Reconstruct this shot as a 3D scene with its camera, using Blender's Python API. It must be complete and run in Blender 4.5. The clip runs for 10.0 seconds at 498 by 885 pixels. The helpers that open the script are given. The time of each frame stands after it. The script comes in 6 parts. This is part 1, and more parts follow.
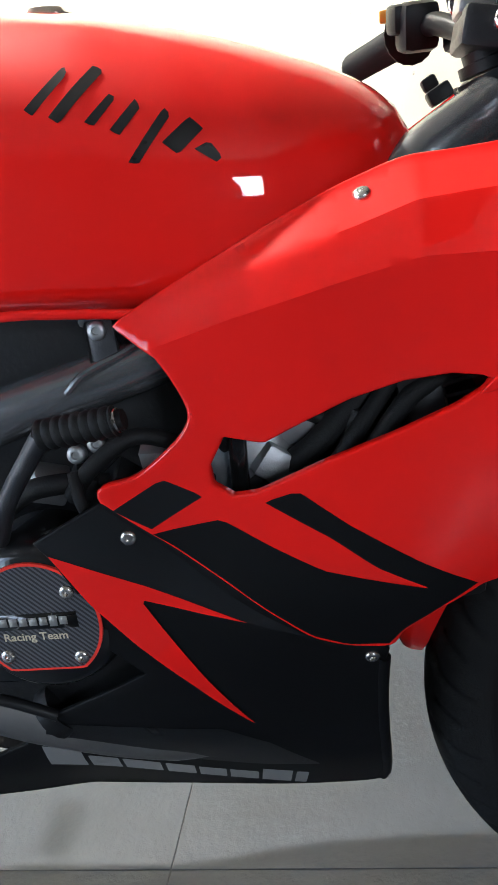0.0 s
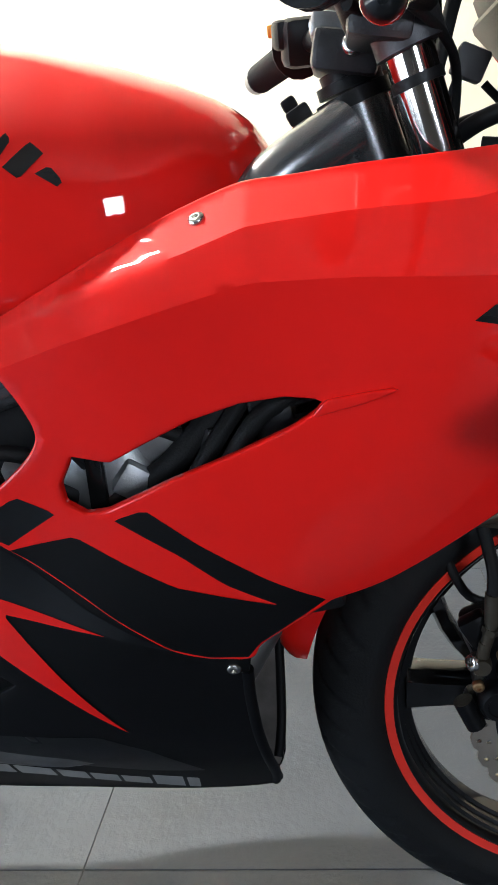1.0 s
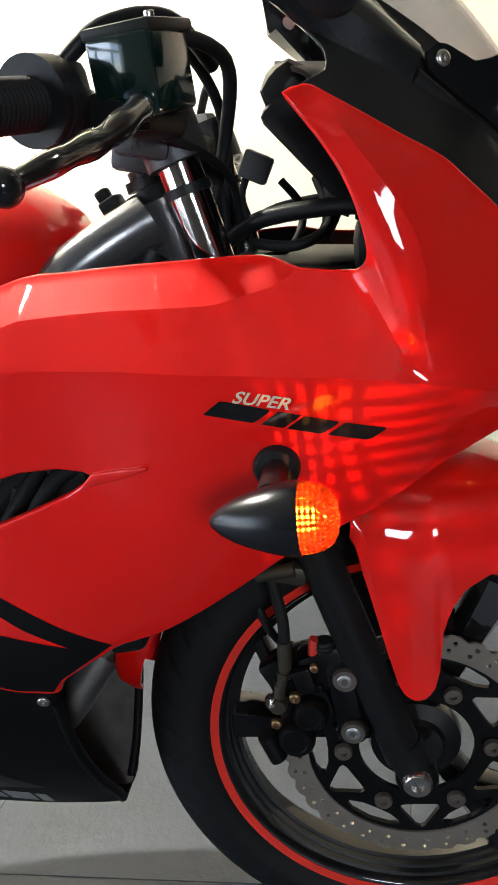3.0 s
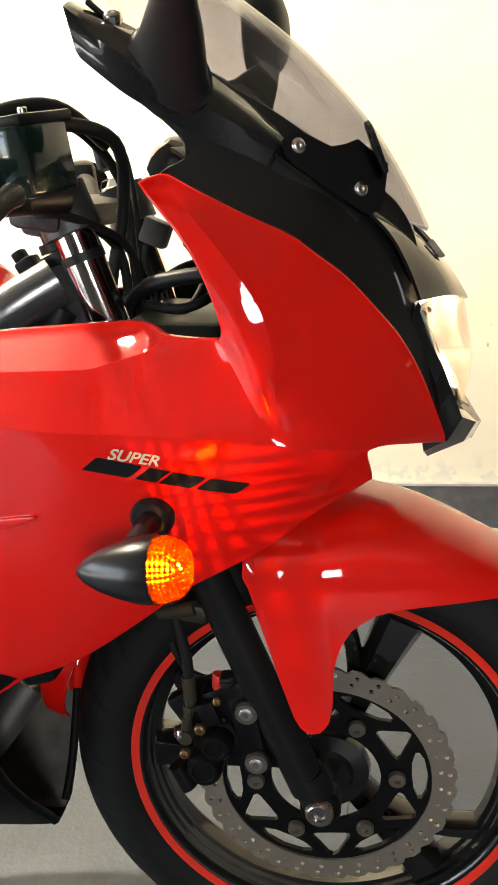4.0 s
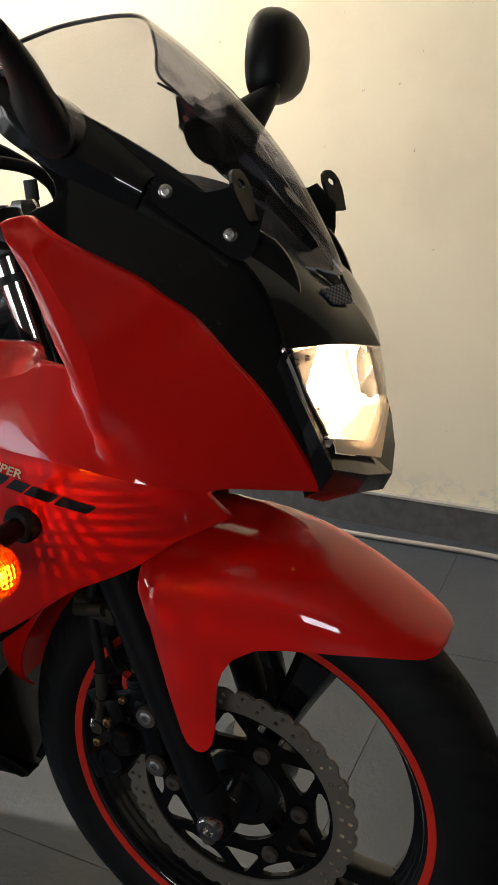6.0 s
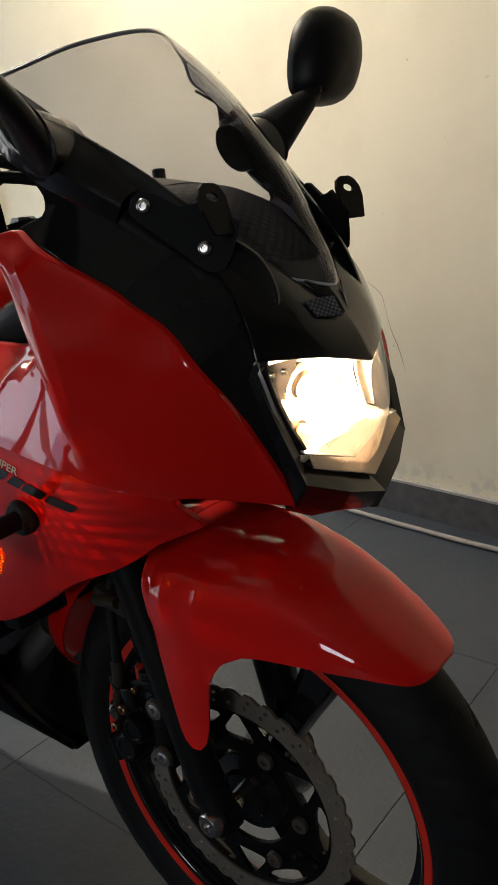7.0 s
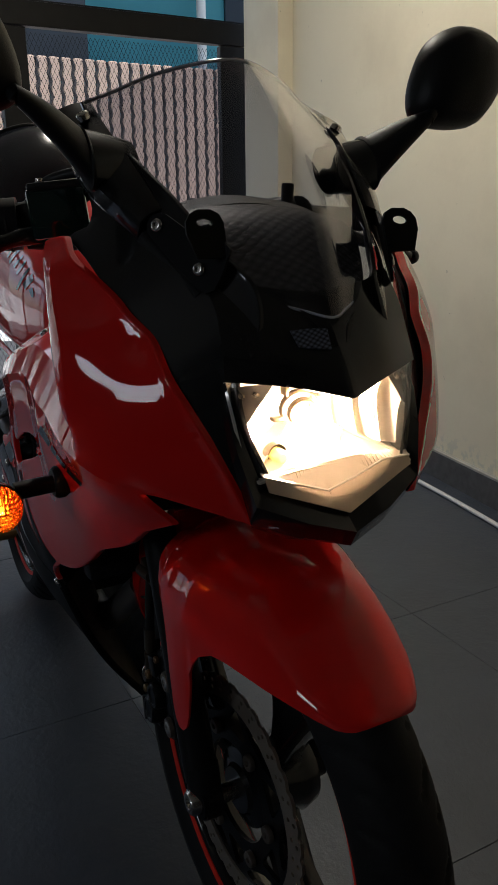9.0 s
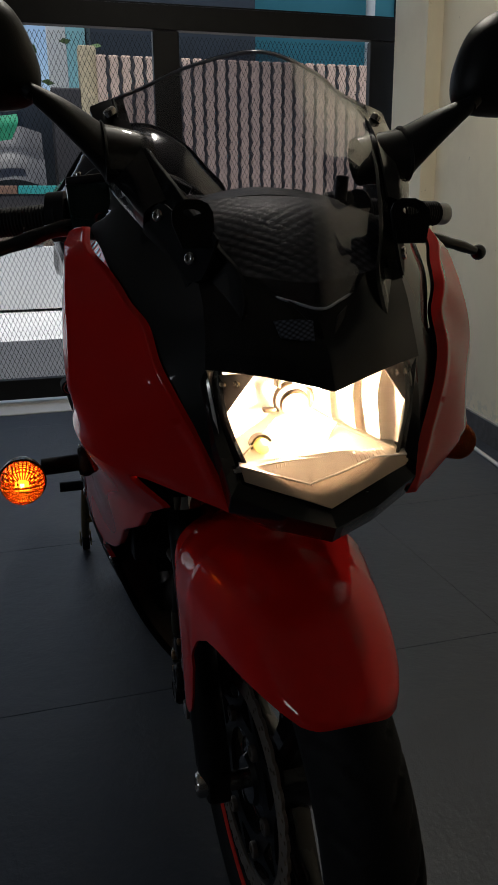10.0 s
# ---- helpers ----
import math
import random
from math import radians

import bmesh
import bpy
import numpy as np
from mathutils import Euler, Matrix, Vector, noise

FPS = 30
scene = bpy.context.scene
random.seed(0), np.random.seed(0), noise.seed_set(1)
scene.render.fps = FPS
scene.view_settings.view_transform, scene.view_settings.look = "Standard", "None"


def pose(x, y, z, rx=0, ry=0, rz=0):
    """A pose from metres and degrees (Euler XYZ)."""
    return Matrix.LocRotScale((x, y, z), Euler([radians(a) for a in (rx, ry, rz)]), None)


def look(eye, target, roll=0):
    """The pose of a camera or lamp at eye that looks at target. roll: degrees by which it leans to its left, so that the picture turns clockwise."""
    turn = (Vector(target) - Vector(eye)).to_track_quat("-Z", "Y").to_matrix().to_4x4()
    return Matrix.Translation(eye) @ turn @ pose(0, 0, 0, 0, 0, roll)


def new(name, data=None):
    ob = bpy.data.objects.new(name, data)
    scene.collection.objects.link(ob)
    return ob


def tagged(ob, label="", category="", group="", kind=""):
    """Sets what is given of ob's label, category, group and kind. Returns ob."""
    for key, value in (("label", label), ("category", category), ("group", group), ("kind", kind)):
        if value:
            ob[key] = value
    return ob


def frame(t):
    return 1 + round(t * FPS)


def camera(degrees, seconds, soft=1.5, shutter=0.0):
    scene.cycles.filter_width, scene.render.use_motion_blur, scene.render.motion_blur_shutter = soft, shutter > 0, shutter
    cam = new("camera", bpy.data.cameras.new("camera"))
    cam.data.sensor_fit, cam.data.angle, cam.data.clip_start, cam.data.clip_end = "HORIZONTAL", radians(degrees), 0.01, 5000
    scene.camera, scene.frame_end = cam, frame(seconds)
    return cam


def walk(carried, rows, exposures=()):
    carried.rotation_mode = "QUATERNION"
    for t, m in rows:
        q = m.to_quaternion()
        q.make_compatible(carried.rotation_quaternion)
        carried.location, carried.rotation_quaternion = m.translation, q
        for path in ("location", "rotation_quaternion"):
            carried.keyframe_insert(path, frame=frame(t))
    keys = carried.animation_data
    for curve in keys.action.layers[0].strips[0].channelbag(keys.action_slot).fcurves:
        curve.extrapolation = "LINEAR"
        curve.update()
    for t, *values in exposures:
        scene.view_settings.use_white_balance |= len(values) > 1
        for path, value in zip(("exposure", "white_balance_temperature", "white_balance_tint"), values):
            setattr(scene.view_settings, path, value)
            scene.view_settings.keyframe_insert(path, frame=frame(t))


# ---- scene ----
cam = camera(36.1, 10.0)
PATH = [
    (0, (-0.357, -0.768, 0.871), (-0.673, 1.104, 0.245), -8.5),
    (0.5, (-0.287, -0.764, 0.877), (-0.598, 1.103, 0.232), -8.8),
    (1, (-0.232, -0.755, 0.88), (-0.542, 1.111, 0.229), -8.3),
    (1.5, (-0.18, -0.751, 0.892), (-0.492, 1.114, 0.243), -7.1),
    (2, (-0.117, -0.756, 0.908), (-0.458, 1.104, 0.257), -6.6),
    (2.5, (-0.069, -0.768, 0.917), (-0.425, 1.09, 0.269), -6.9),
    (3, (-0.016, -0.777, 0.936), (-0.358, 1.083, 0.286), -6.9),
    (4.5, (0.174, -0.795, 0.985), (-0.273, 1.063, 0.395), -6.0),
    (5, (0.238, -0.785, 0.997), (-0.331, 1.04, 0.408), -4.2),
    (5.5, (0.323, -0.748, 0.989), (-0.387, 1.025, 0.396), -3.8),
    (7, (0.542, -0.615, 0.996), (-0.68, 0.855, 0.405), -5.2),
    (7.5, (0.606, -0.558, 1.007), (-0.76, 0.783, 0.425), -4.5),
    (8, (0.663, -0.497, 1.01), (-0.831, 0.704, 0.439), -3.1),
    (8.5, (0.709, -0.448, 1.012), (-0.897, 0.598, 0.44), -2.0),
    (9, (0.749, -0.403, 1.012), (-0.95, 0.484, 0.44), -0.7),
    (9.5, (0.789, -0.333, 1.005), (-0.99, 0.376, 0.426), -0.6),
    (10, (0.815, -0.256, 1.002), (-1.032, 0.259, 0.433), -0.7),
]

walk(cam, [(t, look(e, g, r)) for t, e, g, r in PATH],
     exposures=[(0.0, 2.65, 5800, 8), (3.0, 2.6, 6050, 8), (4.5, 3.0, 7250, 9), (5.5, 2.0, 6800, 10), (7.0, 1.0, 6450, 10), (8.5, 0.35, 6200, 10), (10.0, -0.6, 6150, 10)])

# world, daylight and lamps
world = bpy.data.worlds.new("sky")
world.use_nodes = True
scene.world = world
wn = world.node_tree
sky = wn.nodes.new("ShaderNodeTexSky")
sky.sky_type = 'NISHITA'
sky.sun_disc = False
sky.sun_elevation = radians(81)
sky.sun_rotation = radians(111)
wn.links.new(sky.outputs[0], wn.nodes["Background"].inputs[0])
wn.nodes["Background"].inputs[1].default_value = 0.15

sun_data = bpy.data.lights.new("sun", 'SUN')
sun_data.energy = 5.0
sun_data.angle = radians(0.6)
sun_data.color = (1.0, 0.95, 0.88)
sun = new("sun", sun_data)
sun.matrix_world = look((-6, -4, 9), (-6 - 0.45, -4 + 0.2, 9 - 3.0))


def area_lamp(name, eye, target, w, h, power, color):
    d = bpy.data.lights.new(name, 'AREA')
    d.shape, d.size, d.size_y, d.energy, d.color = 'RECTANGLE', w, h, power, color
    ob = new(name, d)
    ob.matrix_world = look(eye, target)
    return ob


# daylight: the sky over the street, the open end of the gate, an unseen side window inferred from square glints and set
# to fill the flank; and one lamp under the ceiling near the wall
area_lamp("street_sky", (-5.2, -1.2, 3.1), (-0.8, -0.2, 0.8), 6.0, 2.6, 50, (0.92, 0.96, 1.0))
area_lamp("gate_sky", (-3.72, -2.45, 1.2), (0, -1.2, 0.75), 3.0, 2.1, 4, (0.93, 0.96, 1.0))
area_lamp("unseen_window_sky", (1.3, -4.12, 1.75), (-0.1, 0, 0.8), 0.9, 0.8, 11, (0.96, 0.98, 1.0))
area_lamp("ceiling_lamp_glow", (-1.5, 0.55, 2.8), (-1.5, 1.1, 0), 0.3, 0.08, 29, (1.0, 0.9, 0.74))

# the blinking turn signal, caught lit
signal_data = bpy.data.lights.new("turn_signal_glow", 'POINT')
signal_data.energy, signal_data.color, signal_data.shadow_soft_size = 0.095, (1.0, 0.33, 0.06), 0.0006
signal = new("turn_signal_glow", signal_data)
signal.location = (-0.0617, -0.285, 0.705)

# the lit headlight: its bulb, and the beam that its reflector throws ahead
bulb_data = bpy.data.lights.new("headlight_bulb", 'POINT')
bulb_data.energy, bulb_data.color, bulb_data.shadow_soft_size = 7.0, (1.0, 0.7, 0.43), 0.007
new("headlight_bulb", bulb_data).location = (.141, -.008, .818)
beam_data = bpy.data.lights.new("headlight_beam", 'SPOT')
beam_data.energy, beam_data.color, beam_data.shadow_soft_size = 0.6, (1.0, 0.78, 0.5), 0.03
beam_data.spot_size, beam_data.spot_blend = radians(62), .8
new("headlight_beam", beam_data).matrix_world = look((.205, 0, .80), (2.2, -.1, .72))


# materials
def nodes_of(name):
    m = bpy.data.materials.new(name)
    m.use_nodes = True
    return m, m.node_tree.nodes, m.node_tree.links, m.node_tree.nodes["Principled BSDF"]


def surface(name, color, rough=0.5, metal=0.0, vary=0.15, scale=20.0, bump=0.0, bump_scale=200.0, coat=0.0, rough_vary=0.0, spec=0.5):
    """A plain surface with a broad mottling, a fine grain and a little relief."""
    m, n, l, b = nodes_of(name)
    tc = n.new("ShaderNodeTexCoord")
    big = n.new("ShaderNodeTexNoise")
    big.inputs["Scale"].default_value = scale
    big.inputs["Detail"].default_value = 6
    l.new(tc.outputs["Object"], big.inputs["Vector"])
    mix = n.new("ShaderNodeMix")
    mix.data_type = 'RGBA'
    mix.inputs[6].default_value = [c * (1 - vary) for c in color] + [1]
    mix.inputs[7].default_value = [min(1, c * (1 + vary)) for c in color] + [1]
    l.new(big.outputs["Fac"], mix.inputs["Factor"])
    l.new(mix.outputs[2], b.inputs["Base Color"])
    b.inputs["Metallic"].default_value = metal
    b.inputs["Specular IOR Level"].default_value = spec
    b.inputs["Coat Weight"].default_value = coat
    b.inputs["Coat Roughness"].default_value = 0.03
    if rough_vary:
        mr = n.new("ShaderNodeMapRange")
        mr.inputs["To Min"].default_value = max(0, rough - rough_vary)
        mr.inputs["To Max"].default_value = min(1, rough + rough_vary)
        l.new(big.outputs["Fac"], mr.inputs["Value"])
        l.new(mr.outputs[0], b.inputs["Roughness"])
    else:
        b.inputs["Roughness"].default_value = rough
    if bump:
        fine = n.new("ShaderNodeTexNoise")
        fine.inputs["Scale"].default_value = bump_scale
        fine.inputs["Detail"].default_value = 4
        l.new(tc.outputs["Object"], fine.inputs["Vector"])
        bp = n.new("ShaderNodeBump")
        bp.inputs["Strength"].default_value = bump
        bp.inputs["Distance"].default_value = 0.002
        l.new(fine.outputs["Fac"], bp.inputs["Height"])
        l.new(bp.outputs["Normal"], b.inputs["Normal"])
    return m


RED = surface("red_paint", (0.74, 0.006, 0.0025), 0.55, vary=0.05, scale=6, coat=1.0, spec=0.08)
BLACK_GLOSS = surface("black_gloss_paint", (0.006, 0.006, 0.006), 0.4, vary=0.1, coat=1.0, spec=0.1)
COWL_BLACK = surface("cowl_black_paint", (0.006, 0.006, 0.006), 0.4, vary=0.1, coat=1.0, spec=0.1)
BLACK_SATIN = surface("black_satin_film", (0.005, 0.005, 0.0053), 0.55, vary=0.15, scale=40, bump=0.03, spec=0.1)
BLACK_PLASTIC = surface("black_plastic", (0.009, 0.009, 0.0093), 0.42, vary=0.2, bump=0.12, bump_scale=900, spec=0.2)
SIGNAL_BLACK = surface("glossy_black_plastic", (.008, .008, .009), .25, vary=.1, spec=.5)
CAST_BLACK = surface("black_cast_metal", (.004, .004, .0042), .35, vary=.3, scale=60, bump=.15, bump_scale=300, spec=.2)
RUBBER = surface("tyre_rubber", (0.007, 0.007, 0.007), 0.65, vary=0.3, scale=30, bump=0.2, bump_scale=400, spec=0.25)
STEEL = surface("bolt_steel", (0.6, 0.57, 0.53), 0.25, 1.0, vary=0.1, scale=100)
CHROME = surface("chrome", (0.66, 0.62, 0.59), 0.1, 1.0, vary=0.02)
ALLOY = surface("cast_alloy", (0.38, 0.38, 0.38), 0.45, 0.9, vary=0.2, scale=60, bump=0.2, bump_scale=500)
DARK_ALLOY = surface("dark_cast_alloy", (0.06, 0.06, 0.063), 0.45, 0.7, vary=0.2, scale=60, bump=0.2, bump_scale=500)
DISC_STEEL = surface("disc_steel", (0.25, 0.215, 0.175), 0.4, 0.5, vary=0.15, scale=30, bump=0.05)
def stained_wall():
    """Cream paint with cloudy damp stains, dark flecks and a flaking strip low down."""
    m = surface("cream_wall_paint", (0.8, 0.73, 0.56), 0.75, vary=0.05, scale=2.5, bump=0.25, bump_scale=60)
    n, l = m.node_tree.nodes, m.node_tree.links
    b = n["Principled BSDF"]
    base = b.inputs["Base Color"].links[0].from_socket
    geo = n.new("ShaderNodeNewGeometry")
    sep = n.new("ShaderNodeSeparateXYZ")
    l.new(geo.outputs["Position"], sep.inputs[0])

    def noise(scale, detail, lo, hi, rough=.6):
        t, r = n.new("ShaderNodeTexNoise"), n.new("ShaderNodeMapRange")
        t.inputs["Scale"].default_value, t.inputs["Detail"].default_value, t.inputs["Roughness"].default_value = scale, detail, rough
        l.new(geo.outputs["Position"], t.inputs["Vector"])
        r.inputs["From Min"].default_value, r.inputs["From Max"].default_value = lo, hi
        l.new(t.outputs["Fac"], r.inputs["Value"])
        return r.outputs[0]

    def mul(a, c):
        k = n.new("ShaderNodeMath")
        k.operation = 'MULTIPLY'
        l.new(a, k.inputs[0])
        if isinstance(c, float):
            k.inputs[1].default_value = c
        else:
            l.new(c, k.inputs[1])
        return k.outputs[0]

    def layer(under, fac, color):
        k = n.new("ShaderNodeMix")
        k.data_type = 'RGBA'
        l.new(fac, k.inputs["Factor"])
        l.new(under, k.inputs[6])
        k.inputs[7].default_value = (*color, 1)
        return k.outputs[2]

    low = n.new("ShaderNodeMapRange")
    low.inputs["From Min"].default_value, low.inputs["From Max"].default_value = 0.19, 0.1
    l.new(sep.outputs[2], low.inputs["Value"])
    c = layer(base, mul(noise(1.6, 6, .5, .75), .35), (.5, .42, .3))
    c = layer(c, mul(noise(28, 3, .72, .76), .6), (.16, .13, .1))
    c = layer(c, mul(mul(noise(22, 5, .5, .56), low.outputs[0]), .55), (.55, .55, .48))
    l.new(c, b.inputs["Base Color"])
    return m


WALL_PAINT = stained_wall()


def slate():
    """Blue-grey stone-look tile with a cleft relief and cloudy tone."""
    m = surface("grey_stone_tile", (0.047, 0.056, 0.073), 0.42, vary=0.4, scale=5.0, rough_vary=0.08, spec=0.45)
    n, l, b = m.node_tree.nodes, m.node_tree.links, m.node_tree.nodes["Principled BSDF"]
    geo, last = n.new("ShaderNodeNewGeometry"), None
    for scale, detail, strength, dist in ((14, 6, .5, .006), (75, 5, .5, .0022), (420, 3, .35, .0006)):
        t, bp = n.new("ShaderNodeTexNoise"), n.new("ShaderNodeBump")
        t.inputs["Scale"].default_value, t.inputs["Detail"].default_value, t.inputs["Roughness"].default_value = scale, detail, .62
        l.new(geo.outputs["Position"], t.inputs["Vector"])
        bp.inputs["Strength"].default_value, bp.inputs["Distance"].default_value = strength, dist
        l.new(t.outputs["Fac"], bp.inputs["Height"])
        if last:
            l.new(last, bp.inputs["Normal"])
        last = bp.outputs["Normal"]
    l.new(last, b.inputs["Normal"])
    return m


TILE = slate()
GROUT = surface("grey_grout", (0.075, 0.077, 0.08), 0.9, vary=0.2, scale=80)
GROUT_PALE = surface("pale_cement", (0.4, 0.39, 0.36), 0.9, vary=0.4, scale=14, bump=0.6, bump_scale=60)
# dark for the unseen walls, so that the glossy paint mirrors little of them
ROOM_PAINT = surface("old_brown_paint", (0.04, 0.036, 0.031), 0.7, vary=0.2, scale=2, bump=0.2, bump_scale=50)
CEILING_PAINT = surface("ceiling_paint", (0.28, 0.265, 0.24), 0.8, vary=0.1, scale=2)
DARK_TILE = surface("dark_skirting_tile", (0.085, 0.083, 0.085), 0.5, vary=0.6, scale=32, bump=0.3, bump_scale=80)
GATE_PAINT = surface("black_gate_paint", (0.009, 0.009, 0.0095), 0.5, vary=0.3, scale=12, bump=0.1, spec=0.2)


def sheet_glass(name, tint, shine=0.02):
    """A thin clear or tinted pane: lets light straight through, with a surface gloss."""
    m = bpy.data.materials.new(name)
    m.use_nodes = True
    n, l = m.node_tree.nodes, m.node_tree.links
    n.clear()
    out, mix = n.new("ShaderNodeOutputMaterial"), n.new("ShaderNodeMixShader")
    tr, gl, fr = n.new("ShaderNodeBsdfTransparent"), n.new("ShaderNodeBsdfGlossy"), n.new("ShaderNodeLayerWeight")
    tr.inputs[0].default_value = (*tint, 1)
    gl.inputs["Roughness"].default_value = shine
    fr.inputs["Blend"].default_value = 0.5
    pw, sc = n.new("ShaderNodeMath"), n.new("ShaderNodeMath")
    pw.operation, sc.operation = 'POWER', 'MULTIPLY_ADD'
    pw.inputs[1].default_value = 4.0
    sc.inputs[1].default_value, sc.inputs[2].default_value = 0.85, 0.045
    l.new(fr.outputs["Facing"], pw.inputs[0])
    l.new(pw.outputs[0], sc.inputs[0])
    l.new(sc.outputs[0], mix.inputs[0])
    l.new(tr.outputs[0], mix.inputs[1])
    l.new(gl.outputs[0], mix.inputs[2])
    l.new(mix.outputs[0], out.inputs[0])
    return m


SMOKE = sheet_glass("smoked_acrylic", (0.74, 0.74, 0.77))
CLEAR = sheet_glass("clear_lens", (0.95, 0.94, 0.92))



def glow(name, color, strength):
    m, n, l, b = nodes_of(name)
    b.inputs["Emission Color"].default_value = (*color, 1)
    b.inputs["Emission Strength"].default_value = strength
    return m


HEAD_GLOW = surface("bowl_chrome", (.86, .82, .76), .3, .75, vary=.06, scale=60, bump=.1, bump_scale=90)
GLOW_SOFT = surface("shell_chrome", (.8, .72, .62), .38, .6, vary=.12, scale=45, bump=.15, bump_scale=70)
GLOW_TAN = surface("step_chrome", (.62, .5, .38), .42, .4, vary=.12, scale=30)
BULB_GLOW = glow("lit_bulb", (1.0, 0.8, 0.55), 60)
BULB_SIDE = glow("lit_parking_bulb", (1.0, 0.6, 0.05), 2.5)
CONCRETE = surface("pale_concrete", (0.72, 0.71, 0.68), 0.85, vary=0.2, scale=1.2, bump=0.3, bump_scale=30)
PIPE = surface("pale_plastic_pipe", (0.72, 0.71, 0.7), 0.4, vary=0.12, scale=6)
DULL_PIPE = surface("dull_plastic_pipe", (0.33, 0.3, 0.27), 0.5, vary=0.25, scale=9)


def amber_lens():
    """Ribbed amber plastic, partly clear."""
    m, n, l, b = nodes_of("ribbed_amber_plastic")
    b.inputs["Base Color"].default_value = (0.85, 0.2, 0.01, 1)
    b.inputs["Roughness"].default_value = 0.18
    b.inputs["IOR"].default_value = 1.15
    b.inputs["Transmission Weight"].default_value = 0.75
    tc = n.new("ShaderNodeTexCoord")
    wv, wy = n.new("ShaderNodeTexWave"), n.new("ShaderNodeTexWave")
    wv.bands_direction, wy.bands_direction = 'Z', 'Y'
    ad = n.new("ShaderNodeMath")
    for w in (wv, wy):
        w.inputs["Scale"].default_value = 60
        l.new(tc.outputs["Object"], w.inputs["Vector"])
    l.new(wv.outputs["Fac"], ad.inputs[0])
    l.new(wy.outputs["Fac"], ad.inputs[1])
    bp = n.new("ShaderNodeBump")
    bp.inputs["Strength"].default_value = 0.8
    bp.inputs["Distance"].default_value = 0.002
    l.new(ad.outputs[0], bp.inputs["Height"])
    l.new(bp.outputs["Normal"], b.inputs["Normal"])
    return m


AMBER_LENS = amber_lens()
AMBER_BULB = glow("lit_amber_bulb", (1.0, 0.42, 0.05), 14)
AMBER_OFF = surface("amber_bulb_glass", (.5, .16, .02), .2)


def carbon():
    m, n, l, b = nodes_of("carbon_weave")
    tc = n.new("ShaderNodeTexCoord")
    wv = n.new("ShaderNodeTexWave")
    wv.bands_direction = 'DIAGONAL'
    wv.inputs["Scale"].default_value = 110
    l.new(tc.outputs["Object"], wv.inputs["Vector"])
    cr = n.new("ShaderNodeValToRGB")
    cr.color_ramp.elements[0].position, cr.color_ramp.elements[0].color = .42, (.012, .012, .013, 1)
    cr.color_ramp.elements[1].position, cr.color_ramp.elements[1].color = .58, (.09, .09, .1, 1)
    l.new(wv.outputs["Fac"], cr.inputs["Fac"])
    l.new(cr.outputs[0], b.inputs["Base Color"])
    b.inputs["Roughness"].default_value = 0.3
    b.inputs["Coat Weight"].default_value = 0.6
    return m


def scale_print(name, pale, cells):
    m, n, l, b = nodes_of(name)
    tc = n.new("ShaderNodeTexCoord")
    se, co, mp = n.new("ShaderNodeSeparateXYZ"), n.new("ShaderNodeCombineXYZ"), n.new("ShaderNodeMapping")
    su = n.new("ShaderNodeMath")
    su.operation = 'SUBTRACT'
    l.new(tc.outputs["Object"], se.inputs[0])
    l.new(se.outputs[0], su.inputs[0])
    l.new(se.outputs[2], su.inputs[1])
    l.new(se.outputs[1], co.inputs[0])
    l.new(su.outputs[0], co.inputs[1])
    mp.inputs["Rotation"].default_value = (0, 0, radians(45))
    l.new(co.outputs[0], mp.inputs["Vector"])
    vo = n.new("ShaderNodeTexVoronoi")
    vo.voronoi_dimensions = '2D'
    vo.inputs["Scale"].default_value = cells
    vo.inputs["Randomness"].default_value = 0.05
    l.new(mp.outputs[0], vo.inputs["Vector"])
    cr = n.new("ShaderNodeValToRGB")
    cr.color_ramp.elements[0].color = (*pale, 1)
    cr.color_ramp.elements[1].color = (.008, .008, .009, 1)
    cr.color_ramp.elements[1].position = .6
    l.new(vo.outputs["Distance"], cr.inputs["Fac"])
    l.new(cr.outputs[0], b.inputs["Base Color"])
    b.inputs["Roughness"].default_value = 0.5
    b.inputs["Specular IOR Level"].default_value = 0.25
    bp = n.new("ShaderNodeBump")
    bp.invert = True
    bp.inputs["Strength"].default_value = 0.2
    bp.inputs["Distance"].default_value = 0.004
    l.new(vo.outputs["Distance"], bp.inputs["Height"])
    l.new(bp.outputs["Normal"], b.inputs["Normal"])
    return m


RESERVOIR = surface("dark_green_plastic", (.006, .016, .013), .12, vary=.3, scale=30, coat=.8)
CARBON = carbon()
SCALE_PRINT = scale_print("scaled_print", (.085, .085, .09), 82)
# paler bluish copy: light falling on the upturned scoop plate, put into its colour
LIT_SCALE_PRINT = scale_print("lit_scaled_print", (.16, .18, .24), 210)


# building helpers
def link_mesh(name, bm, material, parent=None, label="", smooth=True):
    me = bpy.data.meshes.new(name)
    for e in bm.edges:
        if len(e.link_faces) == 2 and e.calc_face_angle(0) > 0.75:
            e.smooth = False
    bm.to_mesh(me)
    bm.free()
    for p in me.polygons:
        p.use_smooth = smooth
    me.materials.append(material)
    ob = new(name, me)
    if parent:
        ob.parent = parent
    if label:
        tagged(ob, label)
    return ob


def part(name, bm, material, parent, label="", smooth=True):
    return link_mesh(name, bm, material, parent, label, smooth)


